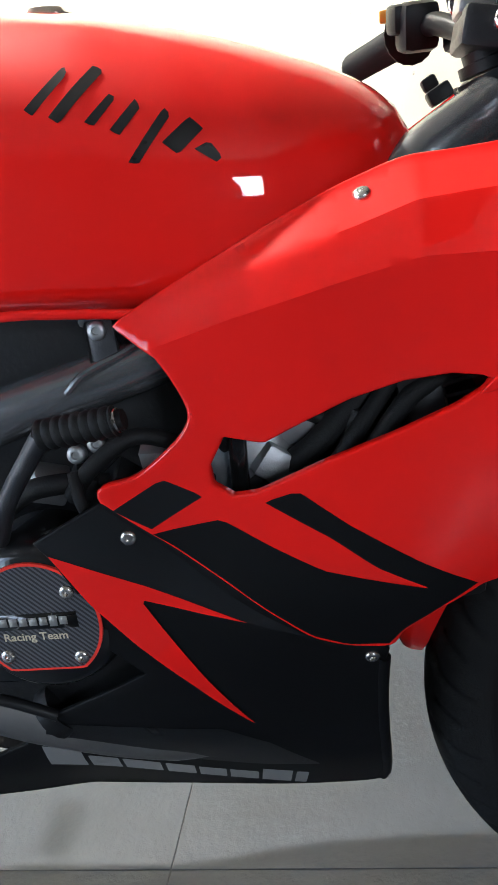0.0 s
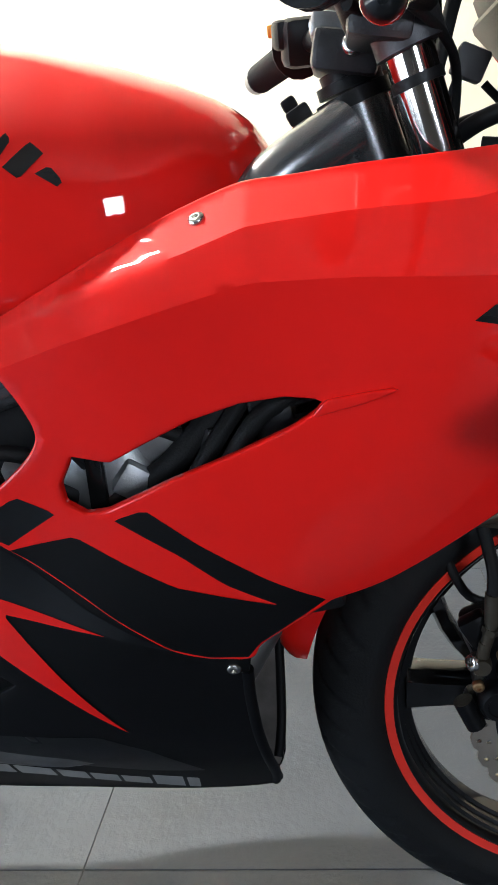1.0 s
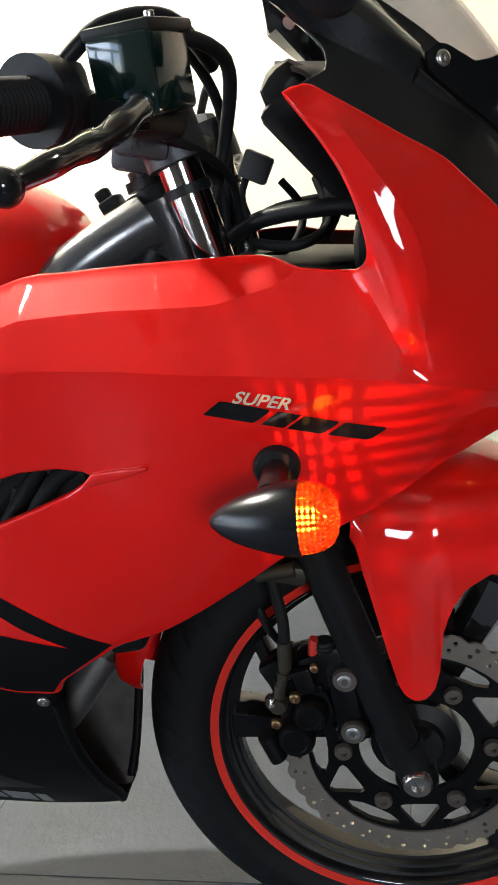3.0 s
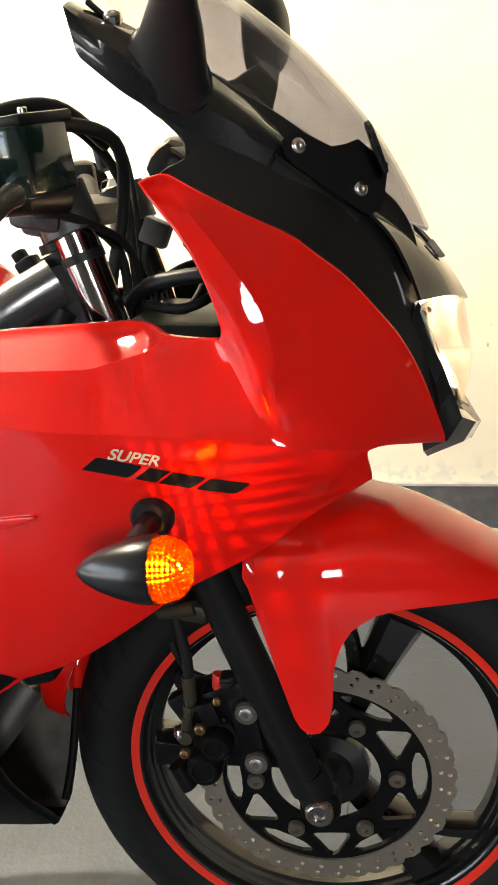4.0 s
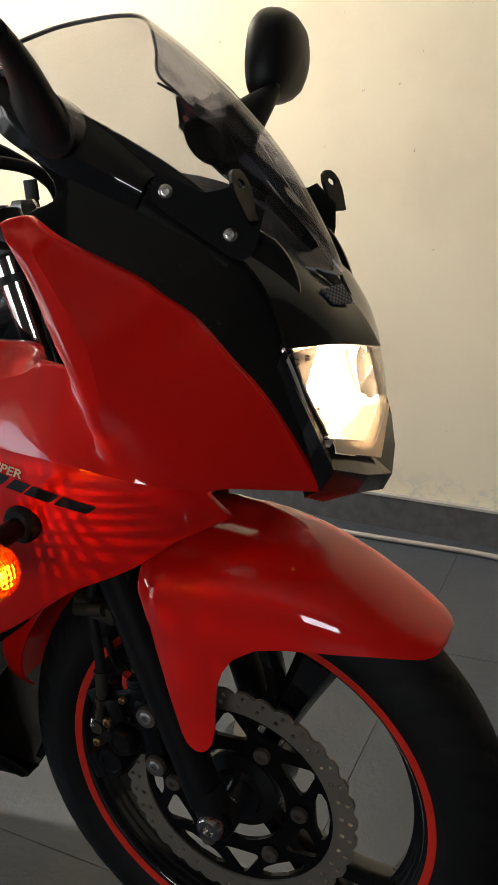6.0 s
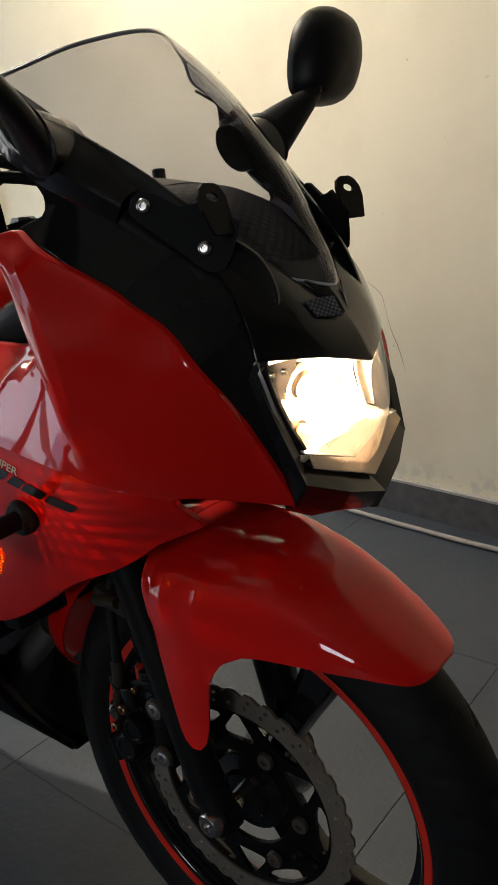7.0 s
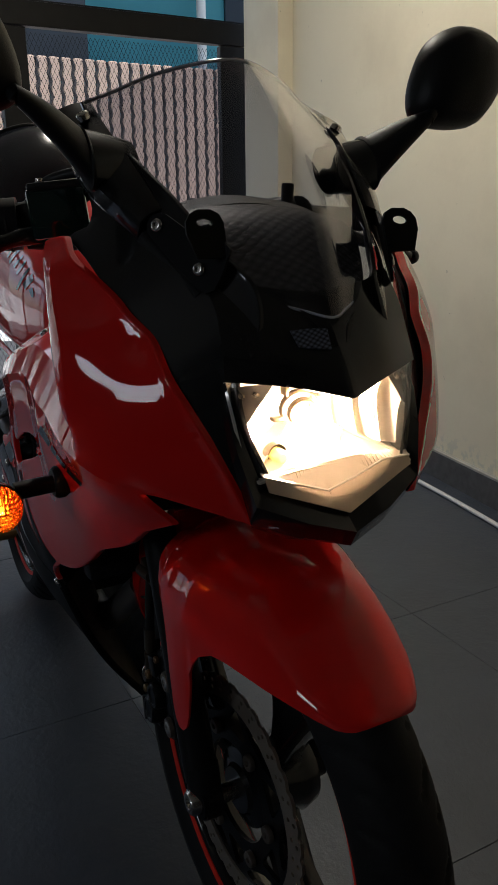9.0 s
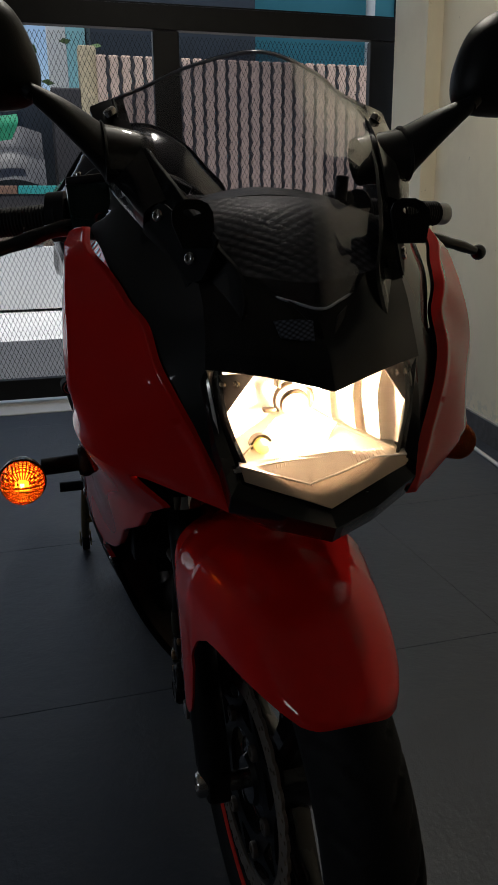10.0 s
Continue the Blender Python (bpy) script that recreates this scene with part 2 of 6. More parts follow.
def smooth_line(points, n, closed=False):
    """Catmull-Rom through the control points, n steps a span."""
    p = [np.array(q, float) for q in points]
    out = []
    k = len(p)
    for i in range(k if closed else k - 1):
        if closed:
            a, b, c, d = p[i - 1], p[i], p[(i + 1) % k], p[(i + 2) % k]
        else:
            a, b, c, d = p[max(i - 1, 0)], p[i], p[i + 1], p[min(i + 2, k - 1)]
        for j in range(n):
            t = j / n
            out.append(0.5 * (2 * b + (c - a) * t + (2 * a - 5 * b + 4 * c - d) * t * t + (3 * b - a - 3 * c + d) * t ** 3))
    if not closed:
        out.append(p[-1])
    return out


def resample(points, n):
    p = np.array(points, float)
    d = np.concatenate([[0], np.cumsum(np.linalg.norm(np.diff(p, axis=0), axis=1))])
    s = np.linspace(0, d[-1], n)
    return np.stack([np.interp(s, d, p[:, i]) for i in range(p.shape[1])], 1)


def grid_mesh(bm, rows, close_u=False, close_v=False):
    """Quads through rows of points (rows run along v, points along u)."""
    vs = [[bm.verts.new(q) for q in r] for r in rows]
    nv, nu = len(vs), len(vs[0])
    for j in range(nv if close_v else nv - 1):
        for i in range(nu if close_u else nu - 1):
            bm.faces.new((vs[j][i], vs[j][(i + 1) % nu], vs[(j + 1) % nv][(i + 1) % nu], vs[(j + 1) % nv][i]))
    return vs


def thick(bm, depth):
    """Gives a sheet its thickness, away from the faces' front."""
    bm.normal_update()
    bmesh.ops.solidify(bm, geom=bm.faces[:], thickness=depth)
    bmesh.ops.recalc_face_normals(bm, faces=bm.faces[:])


def loft(curves, nu, nv, depth=0.003, smooth_across=True):
    """A sheet through 3D feature curves, each given by a few control points."""
    lines = [resample(smooth_line(c, 8), nu) for c in curves]
    bm = bmesh.new()
    cols = []
    for i in range(nu):
        ctrl = [l[i] for l in lines]
        cols.append(resample(smooth_line(ctrl, 6) if smooth_across else ctrl, nv))
    grid_mesh(bm, cols)
    thick(bm, depth)
    return bm


def tube(points, radius, seg=10, n=6, caps=True, radii=None):
    """A round bar along a smooth line."""
    line = [Vector(q) for q in (smooth_line(points, n) if len(points) > 2 else points)]
    bm = bmesh.new()
    rows = []
    side = None
    for i, q in enumerate(line):
        d = (line[min(i + 1, len(line) - 1)] - line[max(i - 1, 0)]).normalized()
        if side is None:
            side = d.orthogonal().normalized()
        side = (side - d * side.dot(d)).normalized()
        up = d.cross(side)
        r = radius if radii is None else np.interp(i / (len(line) - 1), np.linspace(0, 1, len(radii)), radii)
        rows.append([q + (side * math.cos(a) + up * math.sin(a)) * r for a in [k * 2 * math.pi / seg for k in range(seg)]])
    vs = grid_mesh(bm, rows, close_u=True)
    if caps:
        bm.faces.new(vs[0])
        bm.faces.new(vs[-1])
    bmesh.ops.recalc_face_normals(bm, faces=bm.faces[:])
    return bm


def lathe(profile, seg=48, axis='Y', centre=(0, 0, 0)):
    """A turned body: profile of (radius, along-axis); closed round."""
    bm = bmesh.new()
    rows = []
    for k in range(seg):
        a = 2 * math.pi * k / seg
        c, s = math.cos(a), math.sin(a)
        r = []
        for rad, h in profile:
            v = {'Y': (rad * c, h, rad * s), 'Z': (rad * c, rad * s, h), 'X': (h, rad * c, rad * s)}[axis]
            r.append(Vector(v) + Vector(centre))
        rows.append(r)
    grid_mesh(bm, rows, close_v=True)
    bmesh.ops.remove_doubles(bm, verts=bm.verts[:], dist=1e-5)
    bmesh.ops.recalc_face_normals(bm, faces=bm.faces[:])
    return bm


def block(size, centre=(0, 0, 0), bevel=0.0, turn=None, seg=2):
    bm = bmesh.new()
    bmesh.ops.create_cube(bm, size=1)
    bmesh.ops.scale(bm, vec=size, verts=bm.verts[:])
    if bevel:
        bmesh.ops.bevel(bm, geom=bm.edges[:], offset=bevel, segments=seg, affect='EDGES', profile=0.5)
    if turn:
        bmesh.ops.rotate(bm, verts=bm.verts[:], matrix=Euler([radians(a) for a in turn]).to_matrix())
    bmesh.ops.translate(bm, vec=centre, verts=bm.verts[:])
    return bm


def joined(*meshes):
    """Several bmeshes of one part in one."""
    out = bmesh.new()
    for bm in meshes:
        me = bpy.data.meshes.new("piece")
        bm.to_mesh(me)
        bm.free()
        out.from_mesh(me)
        bpy.data.meshes.remove(me)
    return out


# the side of the fairing: its half width over the length and the height
NET = [(-.12, .87, .196), (-.075, .87, .208), (-.54, .78, .193), (-.42, .80, .203), (-.3, .825, .216), (-.57, .60, .19), (-.375, .452, .163), (-.54, .595, .185), (-.308, .535, .19),
       (-.485, .37, .148), (-.465, .515, .192), (-.203, .71, .206), (-.258, .698, .196), (-.152, .767, .218), (-.013, .73, .2),
       (-.27, .527, .178), (-.066, .98, .212), (-.027, .972, .188), (.036, .934, .172), (.078, .893, .151), (.121, .832, .134),
       (.137, .79, .116), (.08, .703, .134), (.157, .73, .091), (-.444, .264, .084), (-.8, .26, .085), (-.75, .45, .165),
       (-.65, .60, .19), (-.37, .30, .1), (-.046, .946, .228), (-.019, .905, .237), (-.38, .186, .022), (-.55, .184, .024), (-.75, .196, .026), (-.6, .36, .145),
       (-.2, .8, .212), (.02, .895, .224), (-.01, .85, .235), (.058, .845, .217), (.088, .8, .19), (.06, .765, .205), (.105, .755, .16)]
COWL_NET = [(-.056, .99, .188), (-.027, .972, .183), (.036, .934, .168), (.078, .893, .149), (.104, .86, .141), (.121, .832, .131), (.137, .79, .114), (.154, .731, .09),
            (-.086, 1.09, .15), (-.13, 1.12, .15), (.043, .985, .127), (.089, .948, .106), (.136, .853, .1), (.165, .75, .075), (-.03, 1.03, .155), (.165, .71, .076)]


def _phi(r2):
    return np.where(r2 > 0, r2 * np.log(np.maximum(r2, 1e-12)), 0.0)


def spanned(net, slack):
    """A smooth sheet over the control net."""
    p = np.array(net)
    k = len(p)
    m = np.zeros((k + 3, k + 3))
    m[:k, :k] = _phi((p[:, None, 0] - p[None, :, 0]) ** 2 + (p[:, None, 1] - p[None, :, 1]) ** 2) + np.eye(k) * slack
    m[:k, k], m[:k, k + 1], m[:k, k + 2] = 1, p[:, 0], p[:, 1]
    m[k:, :k] = m[:k, k:].T
    w = np.linalg.solve(m, np.concatenate([p[:, 2], np.zeros(3)]))

    def height(xz):
        xz = np.atleast_2d(np.asarray(xz, float))
        r2 = (xz[:, None, 0] - p[None, :, 0]) ** 2 + (xz[:, None, 1] - p[None, :, 1]) ** 2
        return _phi(r2) @ w[:k] + w[k] + xz[:, 0] * w[k + 1] + xz[:, 1] * w[k + 2]
    return height


def soft_min(a, b, r):
    """The lesser of two shapes, with their meeting edge rounded over r."""
    h = np.clip(0.5 + 0.5 * (b - a) / r, 0, 1)
    return b + (a - b) * h - r * h * (1 - h)


_flank = spanned([p for p in NET if p[1] < .802] + [(-.3, .803, .2), (-.2, .799, .2105), (-.13, .794, .214)], 0.0008)
_cowl = spanned(COWL_NET, 0.0006)
# the raised wing beside the nose: a narrow outer strip and a broad face, folded along a line
WING_STRIP = [(-.067, .985, .215), (-.036, .941, .221), (-.016, .911, .2265), (.001, .87, .231), (.01, .84, .232), (.012, .81, .231),
              (-.03, .961, .219), (-.01, .932, .2225), (.006, .906, .2235), (.017, .882, .225), (.0225, .849, .2255), (.021, .829, .225)]
WING_FACE = [(-.03, .961, .219), (-.01, .932, .2225), (.006, .906, .2235), (.017, .882, .225), (.0225, .849, .2255), (.021, .829, .225),
             (-.048, .991, .194), (.012, .955, .18), (.048, .931, .170), (.07, .902, .1575), (.098, .872, .151), (.118, .84, .140), (.136, .79, .119), (.155, .732, .092),
             (0, .785, .2245), (.05, .771, .209), (.085, .757, .183), (.105, .755, .162)]
_strip = spanned(WING_STRIP, 0.002)
_face = spanned(WING_FACE, 0.0006)
SHOULDER_X = [-.56, -.512, -.457, -.369, -.308, -.23, -.135, -.05, 0, .05, .085, .12, .16]
SHOULDER_Z = [.755, .765, .779, .797, .808, .804, .795, .789, .783, .770, .757, .735, .70]


def half_width(xz):
    xz = np.atleast_2d(np.asarray(xz, float))
    x, z = xz[:, 0], xz[:, 1]
    # the shoulder: a folded edge along the flank, above which the skin leans in, with a second fold higher up
    edge = np.interp(x, SHOULDER_X, SHOULDER_Z)
    lean = np.interp(x, [-.56, -.45, -.3, -.15, -.08, .0], [.42, .42, .48, .5, .48, .45])
    flank = _flank(xz) + .5 * np.clip(z - edge, 0, 1)
    fold = _flank(np.stack([x, edge], 1)) - lean * (z - edge)
    rise = np.interp(x, [-.56, -.357, -.277, -.207, -.141, -.09, -.04], [.026, .03, .037, .042, .046, .06, .09])
    crown = fold + .004 - (1.5 - lean) * (z - edge - rise)
    shoulder = soft_min(fold, crown, 0.001)
    # the wing rolls in towards the opening behind it and meets the shoulder in a crease
    ridge = .0125 - 2.15 * np.clip(z - .80, 0, 1) ** 2 - .1 * np.clip(z - .80, 0, 1)
    wing = soft_min(_strip(xz), _face(xz), 0.0006)
    wing = soft_min(wing, wing + 1.7 * (x - ridge), 0.02)
    upper = np.maximum(shoulder, wing)
    return np.maximum(soft_min(flank, upper, 0.0008), 0.004)


def cowl_width(xz):
    return _cowl(xz)


# end of shape
def inside(pts, poly):
    x, y = pts[:, 0], pts[:, 1]
    q = np.array(poly)
    ok = np.zeros(len(pts), bool)
    j = len(q) - 1
    for i in range(len(q)):
        c = (q[i, 1] > y) != (q[j, 1] > y)
        with np.errstate(divide='ignore', invalid='ignore'):
            xx = (q[j, 0] - q[i, 0]) * (y - q[i, 1]) / (q[j, 1] - q[i, 1]) + q[i, 0]
        ok ^= c & (x < xx)
        j = i
    return ok


from mathutils import geometry


def soft(points, closed=False):
    """The same outline with its corners rounded by a smooth line."""
    return [tuple(q) for q in smooth_line(points, 4, closed)]


def side_panel(name, outline, material, parent, label="", holes=(), lift=0.0, depth=0.003, lip=0.0, step=0.012, sides=(-1, 1), shape=half_width, creases=()):
    """A moulded panel of the fairing: an outline in side view (x, z), bent over the shape, with thickness and a rolled lip."""
    rings = [np.array(outline, float)] + [np.array(h, float) for h in holes]
    rings = [resample(np.vstack([r, r[:1]]), max(8, int(np.linalg.norm(np.diff(np.vstack([r, r[:1]]), axis=0), axis=1).sum() / (step * 0.7))))[:-1] for r in rings]
    lo, hi = rings[0].min(0), rings[0].max(0)
    gx, gz = np.meshgrid(np.arange(lo[0], hi[0], step), np.arange(lo[1], hi[1], step))
    gx[1::2] += step / 2
    pts = np.stack([gx.ravel(), gz.ravel()], 1)
    keep = inside(pts, rings[0])
    for h in rings[1:]:
        keep &= ~inside(pts, h)
    for r in rings:
        d = np.min(np.linalg.norm(pts[:, None] - r[None], axis=2), axis=1) if len(pts) else np.zeros(0)
        keep &= d > step * 0.55
    verts, edges = [], []
    for r in rings:
        b = len(verts)
        verts += [tuple(q) for q in r]
        edges += [(b + i, b + (i + 1) % len(r)) for i in range(len(r))]
    sharp = set()
    for line in creases:
        line = np.array(line, float)
        line = resample(line, max(3, int(np.linalg.norm(np.diff(line, axis=0), axis=1).sum() / (step * .8))))
        ok = inside(line, rings[0])
        for r in rings:
            ok &= np.min(np.linalg.norm(line[:, None] - r[None], axis=2), axis=1) > step * .3
        for h in rings[1:]:
            ok &= ~inside(line, h)
        keep &= np.min(np.linalg.norm(pts[:, None] - line[None], axis=2), axis=1) > step * .5
        for i in range(len(line)):
            if ok[i]:
                sharp.add(tuple(np.round(line[i], 5)))
                verts.append(tuple(line[i]))
                if i and ok[i - 1]:
                    edges.append((len(verts) - 2, len(verts) - 1))
    verts += [tuple(q) for q in pts[keep]]
    v2, e2, f2 = geometry.delaunay_2d_cdt([Vector(v) for v in verts], edges, [], 0, 1e-6)[:3]
    p2 = np.array([tuple(v) for v in v2])
    cen = np.array([p2[list(f)].mean(0) for f in f2])
    ok = inside(cen, rings[0])
    for h in rings[1:]:
        ok &= ~inside(cen, h)
    wide = shape(p2) + lift
    made = []
    for side in sides:
        bm = bmesh.new()
        vs = [bm.verts.new((q[0], side * w, q[1])) for q, w in zip(p2, wide)]
        for f, o in zip(f2, ok):
            if o:
                bm.faces.new([vs[i] for i in f])
        bmesh.ops.delete(bm, geom=[v for v in bm.verts if not v.link_faces], context='VERTS')
        bm.normal_update()
        if sum(f.normal.y for f in bm.faces) * side < 0:
            bmesh.ops.reverse_faces(bm, faces=bm.faces[:])
        if sharp:
            crease = {v for v in bm.verts if (round(v.co.x, 5), round(v.co.z, 5)) in sharp}
            for e in bm.edges:
                if e.verts[0] in crease and e.verts[1] in crease and len(e.link_faces) == 2 and e.calc_face_angle(0) > .06:
                    e.smooth = False
        edge = [e for e in bm.edges if e.is_boundary]
        rolls = [(.3, .12), (.25, .28), (.1, .4)] if lip else ([(0, 1)] if depth > .001 else [])
        r = min(lip * .45, .0042) if lip else depth
        rolls = [(r * o, r * i) for o, i in rolls] + ([(0.0, lip - .8 * r)] if lip else [])
        grow = {}
        for v in {v for e in edge for v in e.verts}:
            near = [e.other_vert(v).co for e in v.link_edges if e.is_boundary]
            t = (near[0] - near[-1]) if len(near) > 1 else Vector((1, 0, 0))
            nrm = Vector((-t.z, 0, t.x))
            mid = sum((f.calc_center_median() for f in v.link_faces), Vector()) / len(v.link_faces) - v.co
            if nrm.dot(mid) > 0:
                nrm = -nrm
            grow[v] = nrm.normalized() if nrm.length > 1e-9 else Vector()
        for out_by, deep in rolls:
            grown = bmesh.ops.extrude_edge_only(bm, edges=edge)["geom"]
            edge = [e for e in grown if isinstance(e, bmesh.types.BMEdge) and e.is_boundary]
            fresh = {}
            for v in {v for e in edge for v in e.verts}:
                src = next((e.other_vert(v) for e in v.link_edges if e.other_vert(v) in grow), None)
                n2 = grow.get(src, Vector())
                fresh[v] = n2
            for v, n2 in fresh.items():
                v.co += n2 * out_by
                v.co.y -= side * deep
            grow = fresh
        made.append(part(name, bm, material, parent, label))
    return made


def flat_shape(rings, thickness):
    """A flat plate in the x-z plane: an outer ring and holes, thickness along y."""
    verts, edges = [], []
    for r in rings:
        b = len(verts)
        verts += [tuple(q) for q in r]
        edges += [(b + i, b + (i + 1) % len(r)) for i in range(len(r))]
    v2, e2, f2 = geometry.delaunay_2d_cdt([Vector(v) for v in verts], edges, [], 0, 1e-7)[:3]
    p2 = np.array([tuple(v) for v in v2])
    cen = np.array([p2[list(f)].mean(0) for f in f2])
    ok = inside(cen, rings[0])
    for h in rings[1:]:
        ok &= ~inside(cen, h)
    bm = bmesh.new()
    vs = [bm.verts.new((q[0], -thickness / 2, q[1])) for q in p2]
    faces = [bm.faces.new([vs[i] for i in f]) for f, o in zip(f2, ok) if o]
    bmesh.ops.delete(bm, geom=[v for v in bm.verts if not v.link_faces], context='VERTS')
    up = bmesh.ops.extrude_face_region(bm, geom=bm.faces[:])["geom"]
    bmesh.ops.translate(bm, vec=(0, thickness, 0), verts=[v for v in up if isinstance(v, bmesh.types.BMVert)])
    bmesh.ops.recalc_face_normals(bm, faces=bm.faces[:])
    return bm


def ring(cx, cz, r, n=12, squash=1.0, turn=0.0):
    return [(cx + r * math.cos(a + turn), cz + r * squash * math.sin(a + turn)) for a in [2 * math.pi * k / n for k in range(n)]]


def moved(bm, vec=(0, 0, 0), turn=None):
    if turn:
        bmesh.ops.rotate(bm, verts=bm.verts[:], matrix=Euler([radians(a) for a in turn]).to_matrix())
    bmesh.ops.translate(bm, vec=vec, verts=bm.verts[:])
    return bm


def bolt(place, out, r, parent, material=None, name="bolt"):
    """A button-head socket bolt with a recess, facing out."""
    bm = lathe([(0, .1 * r), (.38 * r, .1 * r), (.42 * r, .46 * r), (.66 * r, .46 * r), (.93 * r, .3 * r), (1.0 * r, .1 * r), (1.0 * r, -.6 * r), (0, -.6 * r)], 14, 'Z')
    q = Vector((0, 0, 1)).rotation_difference(Vector(out))
    bmesh.ops.rotate(bm, verts=bm.verts[:], matrix=q.to_matrix())
    bmesh.ops.translate(bm, vec=place, verts=bm.verts[:])
    return part(name, bm, material or STEEL, parent)


# ---- structure ----
def wall_y(x):
    return 1.40 - 0.13 * x


floor = tagged(new("floor"), "grey stone-look square floor tiles with thin dark joints", "floor", kind="structure")
part("grout_bed", block((9, 9, 0.05), (-1.5, -1, -0.0265)), GROUT, floor, smooth=False)
XJ = [3.0, 2.3, 1.53, 0.77, 0.005, -0.665, -1.53, -2.3, -3.06, -3.8]
YJ = [-4.62, -3.86, -3.1, -2.3, -1.54, -0.76, 0.025, 0.80, 1.58, 2.3]
for i in range(len(XJ) - 1):
    for j in range(len(YJ) - 1):
        a, b, c, d = XJ[i + 1], XJ[i], YJ[j], YJ[j + 1]
        part("tile", block((b - a - 0.0016, d - c - 0.0016, 0.02), ((a + b) / 2, (c + d) / 2, -0.01), 0.0006, seg=1), TILE, floor, smooth=False)


def wall(name, a, b, z0, z1, t, material, label):
    a, b = Vector(a), Vector(b)
    d = b - a
    ob = link_mesh(name, block((d.length, t, z1 - z0), (0, 0, 0)), material, smooth=False)
    ob.matrix_world = Matrix.Translation(((a.x + b.x) / 2, (a.y + b.y) / 2, (z0 + z1) / 2)) @ pose(0, 0, 0, 0, 0, math.degrees(math.atan2(d.y, d.x)))
    return tagged(ob, label, "wall", kind="structure")


wall("wall_left", (3.2, wall_y(3.2) + 0.07), (-3.1, wall_y(-3.1) + 0.07), -0.05, 2.9, 0.14, WALL_PAINT, "cream painted plaster wall with small stains")
wall("trim", (3.1, wall_y(3.1) - 0.009), (-3.1, wall_y(-3.1) - 0.009), 0.105, 0.113, 0.019, GROUT_PALE, "pale cement edge along the skirting's top")
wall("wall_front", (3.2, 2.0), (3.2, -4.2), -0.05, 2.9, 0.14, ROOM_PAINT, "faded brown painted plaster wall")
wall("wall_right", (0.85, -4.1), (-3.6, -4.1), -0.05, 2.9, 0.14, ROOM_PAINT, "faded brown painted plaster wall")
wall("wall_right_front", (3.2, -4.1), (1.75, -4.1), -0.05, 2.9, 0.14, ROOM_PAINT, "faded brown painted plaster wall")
# opening for the unseen side window, placed to light the near flank
wall("wall_under_window", (1.75, -4.1), (0.85, -4.1), -0.05, 1.35, 0.14, ROOM_PAINT, "faded brown painted wall under the unseen side window")
wall("wall_over_window", (1.75, -4.1), (0.85, -4.1), 2.15, 2.9, 0.14, ROOM_PAINT, "faded brown painted wall over the unseen side window")
wall("baseboard", (3.1, wall_y(3.1) - 0.008), (-3.1, wall_y(-3.1) - 0.008), 0.0, 0.105, 0.016, DARK_TILE, "dark grey tile skirting along the wall")
tagged(link_mesh("ceiling", block((7.2, 6.8, 0.1), (0, -1.1, 2.95)), CEILING_PAINT, smooth=False), "plain pale ceiling", "ceiling", kind="structure")

# scuffs and a hairline crack on the painted wall
SCUFF = surface("dark_scuff", (.3, .25, .19), .8, vary=.4, scale=200)
left_wall = bpy.data.objects["wall_left"]
CRACKS = [[(-.69, .745), (-.635, .708), (-.62, .672), (-.6, .6), (-.57, .535), (-.55, .47)], [(.225, .475), (.238, .468), (.25, .48)], [(.222, .465), (.235, .46)],
          [(.3, .75), (.312, .742)], [(0, 1.4), (.008, 1.412)], [(-1.47, 1.03), (-1.455, 1.04)], [(-.66, .64), (-.645, .655)]]
for line in CRACKS:
    pts = [left_wall.matrix_world.inverted() @ Vector((x, wall_y(x) - .0002, z)) for x, z in line]
    part("crack" if len(line) > 3 else "scuff", tube(pts, .0016, 6, 3, radii=[.0004, .0014, .0008, .0018, .0005]), SCUFF, left_wall)

# ---- the motorcycle ----
bike = tagged(new("motorcycle"), "glossy red sport motorcycle with black lower fairing on paddock stand", "motorcycle")
AX = 0.289

# fairing panels
DUSTY = surface("dusty_plastic", (.075, .066, .058), .85, vary=.9, scale=26, bump=.6, bump_scale=120)
TOP = [(-0.550, 0.782), (-0.509, 0.802), (-0.437, 0.833), (-0.382, 0.855), (-0.341, 0.868), (-0.310, 0.875), (-0.277, 0.875), (-0.220, 0.876), (-0.150, 0.875), (-0.101, 0.874), (-0.072, 0.865), (-0.035, 0.860), (-0.023, 0.862), (-0.016, 0.878), (-0.024, 0.916), (-0.040, 0.950), (-0.067, 0.988)]
BLACKLINE = [(-0.052, 0.991), (-0.023, 0.972), (0.008, 0.952), (0.037, 0.934), (0.053, 0.919), (0.078, 0.894), (0.104, 0.860), (0.121, 0.832), (0.137, 0.791), (0.154, 0.732)]
CHIN = [(0.127, 0.745), (0.103, 0.756), (0.088, 0.758), (0.083, 0.752), (0.084, 0.735), (0.085, 0.718)]
LOWER = [(0.034, 0.694), (-0.013, 0.662), (-0.047, 0.645), (-0.096, 0.623), (-0.147, 0.589), (-0.196, 0.559), (-0.235, 0.541), (-0.276, 0.532)]
SEAM = [(-0.310, 0.512), (-0.345, 0.486), (-0.358, 0.467), (-0.394, 0.473), (-0.424, 0.489), (-0.447, 0.512), (-0.490, 0.552), (-0.532, 0.587), (-0.551, 0.603)]
REAR = [(-0.589, 0.637), (-0.587, 0.647), (-0.555, 0.654), (-0.522, 0.676), (-0.504, 0.694), (-0.499, 0.709), (-0.506, 0.733), (-0.518, 0.757)]
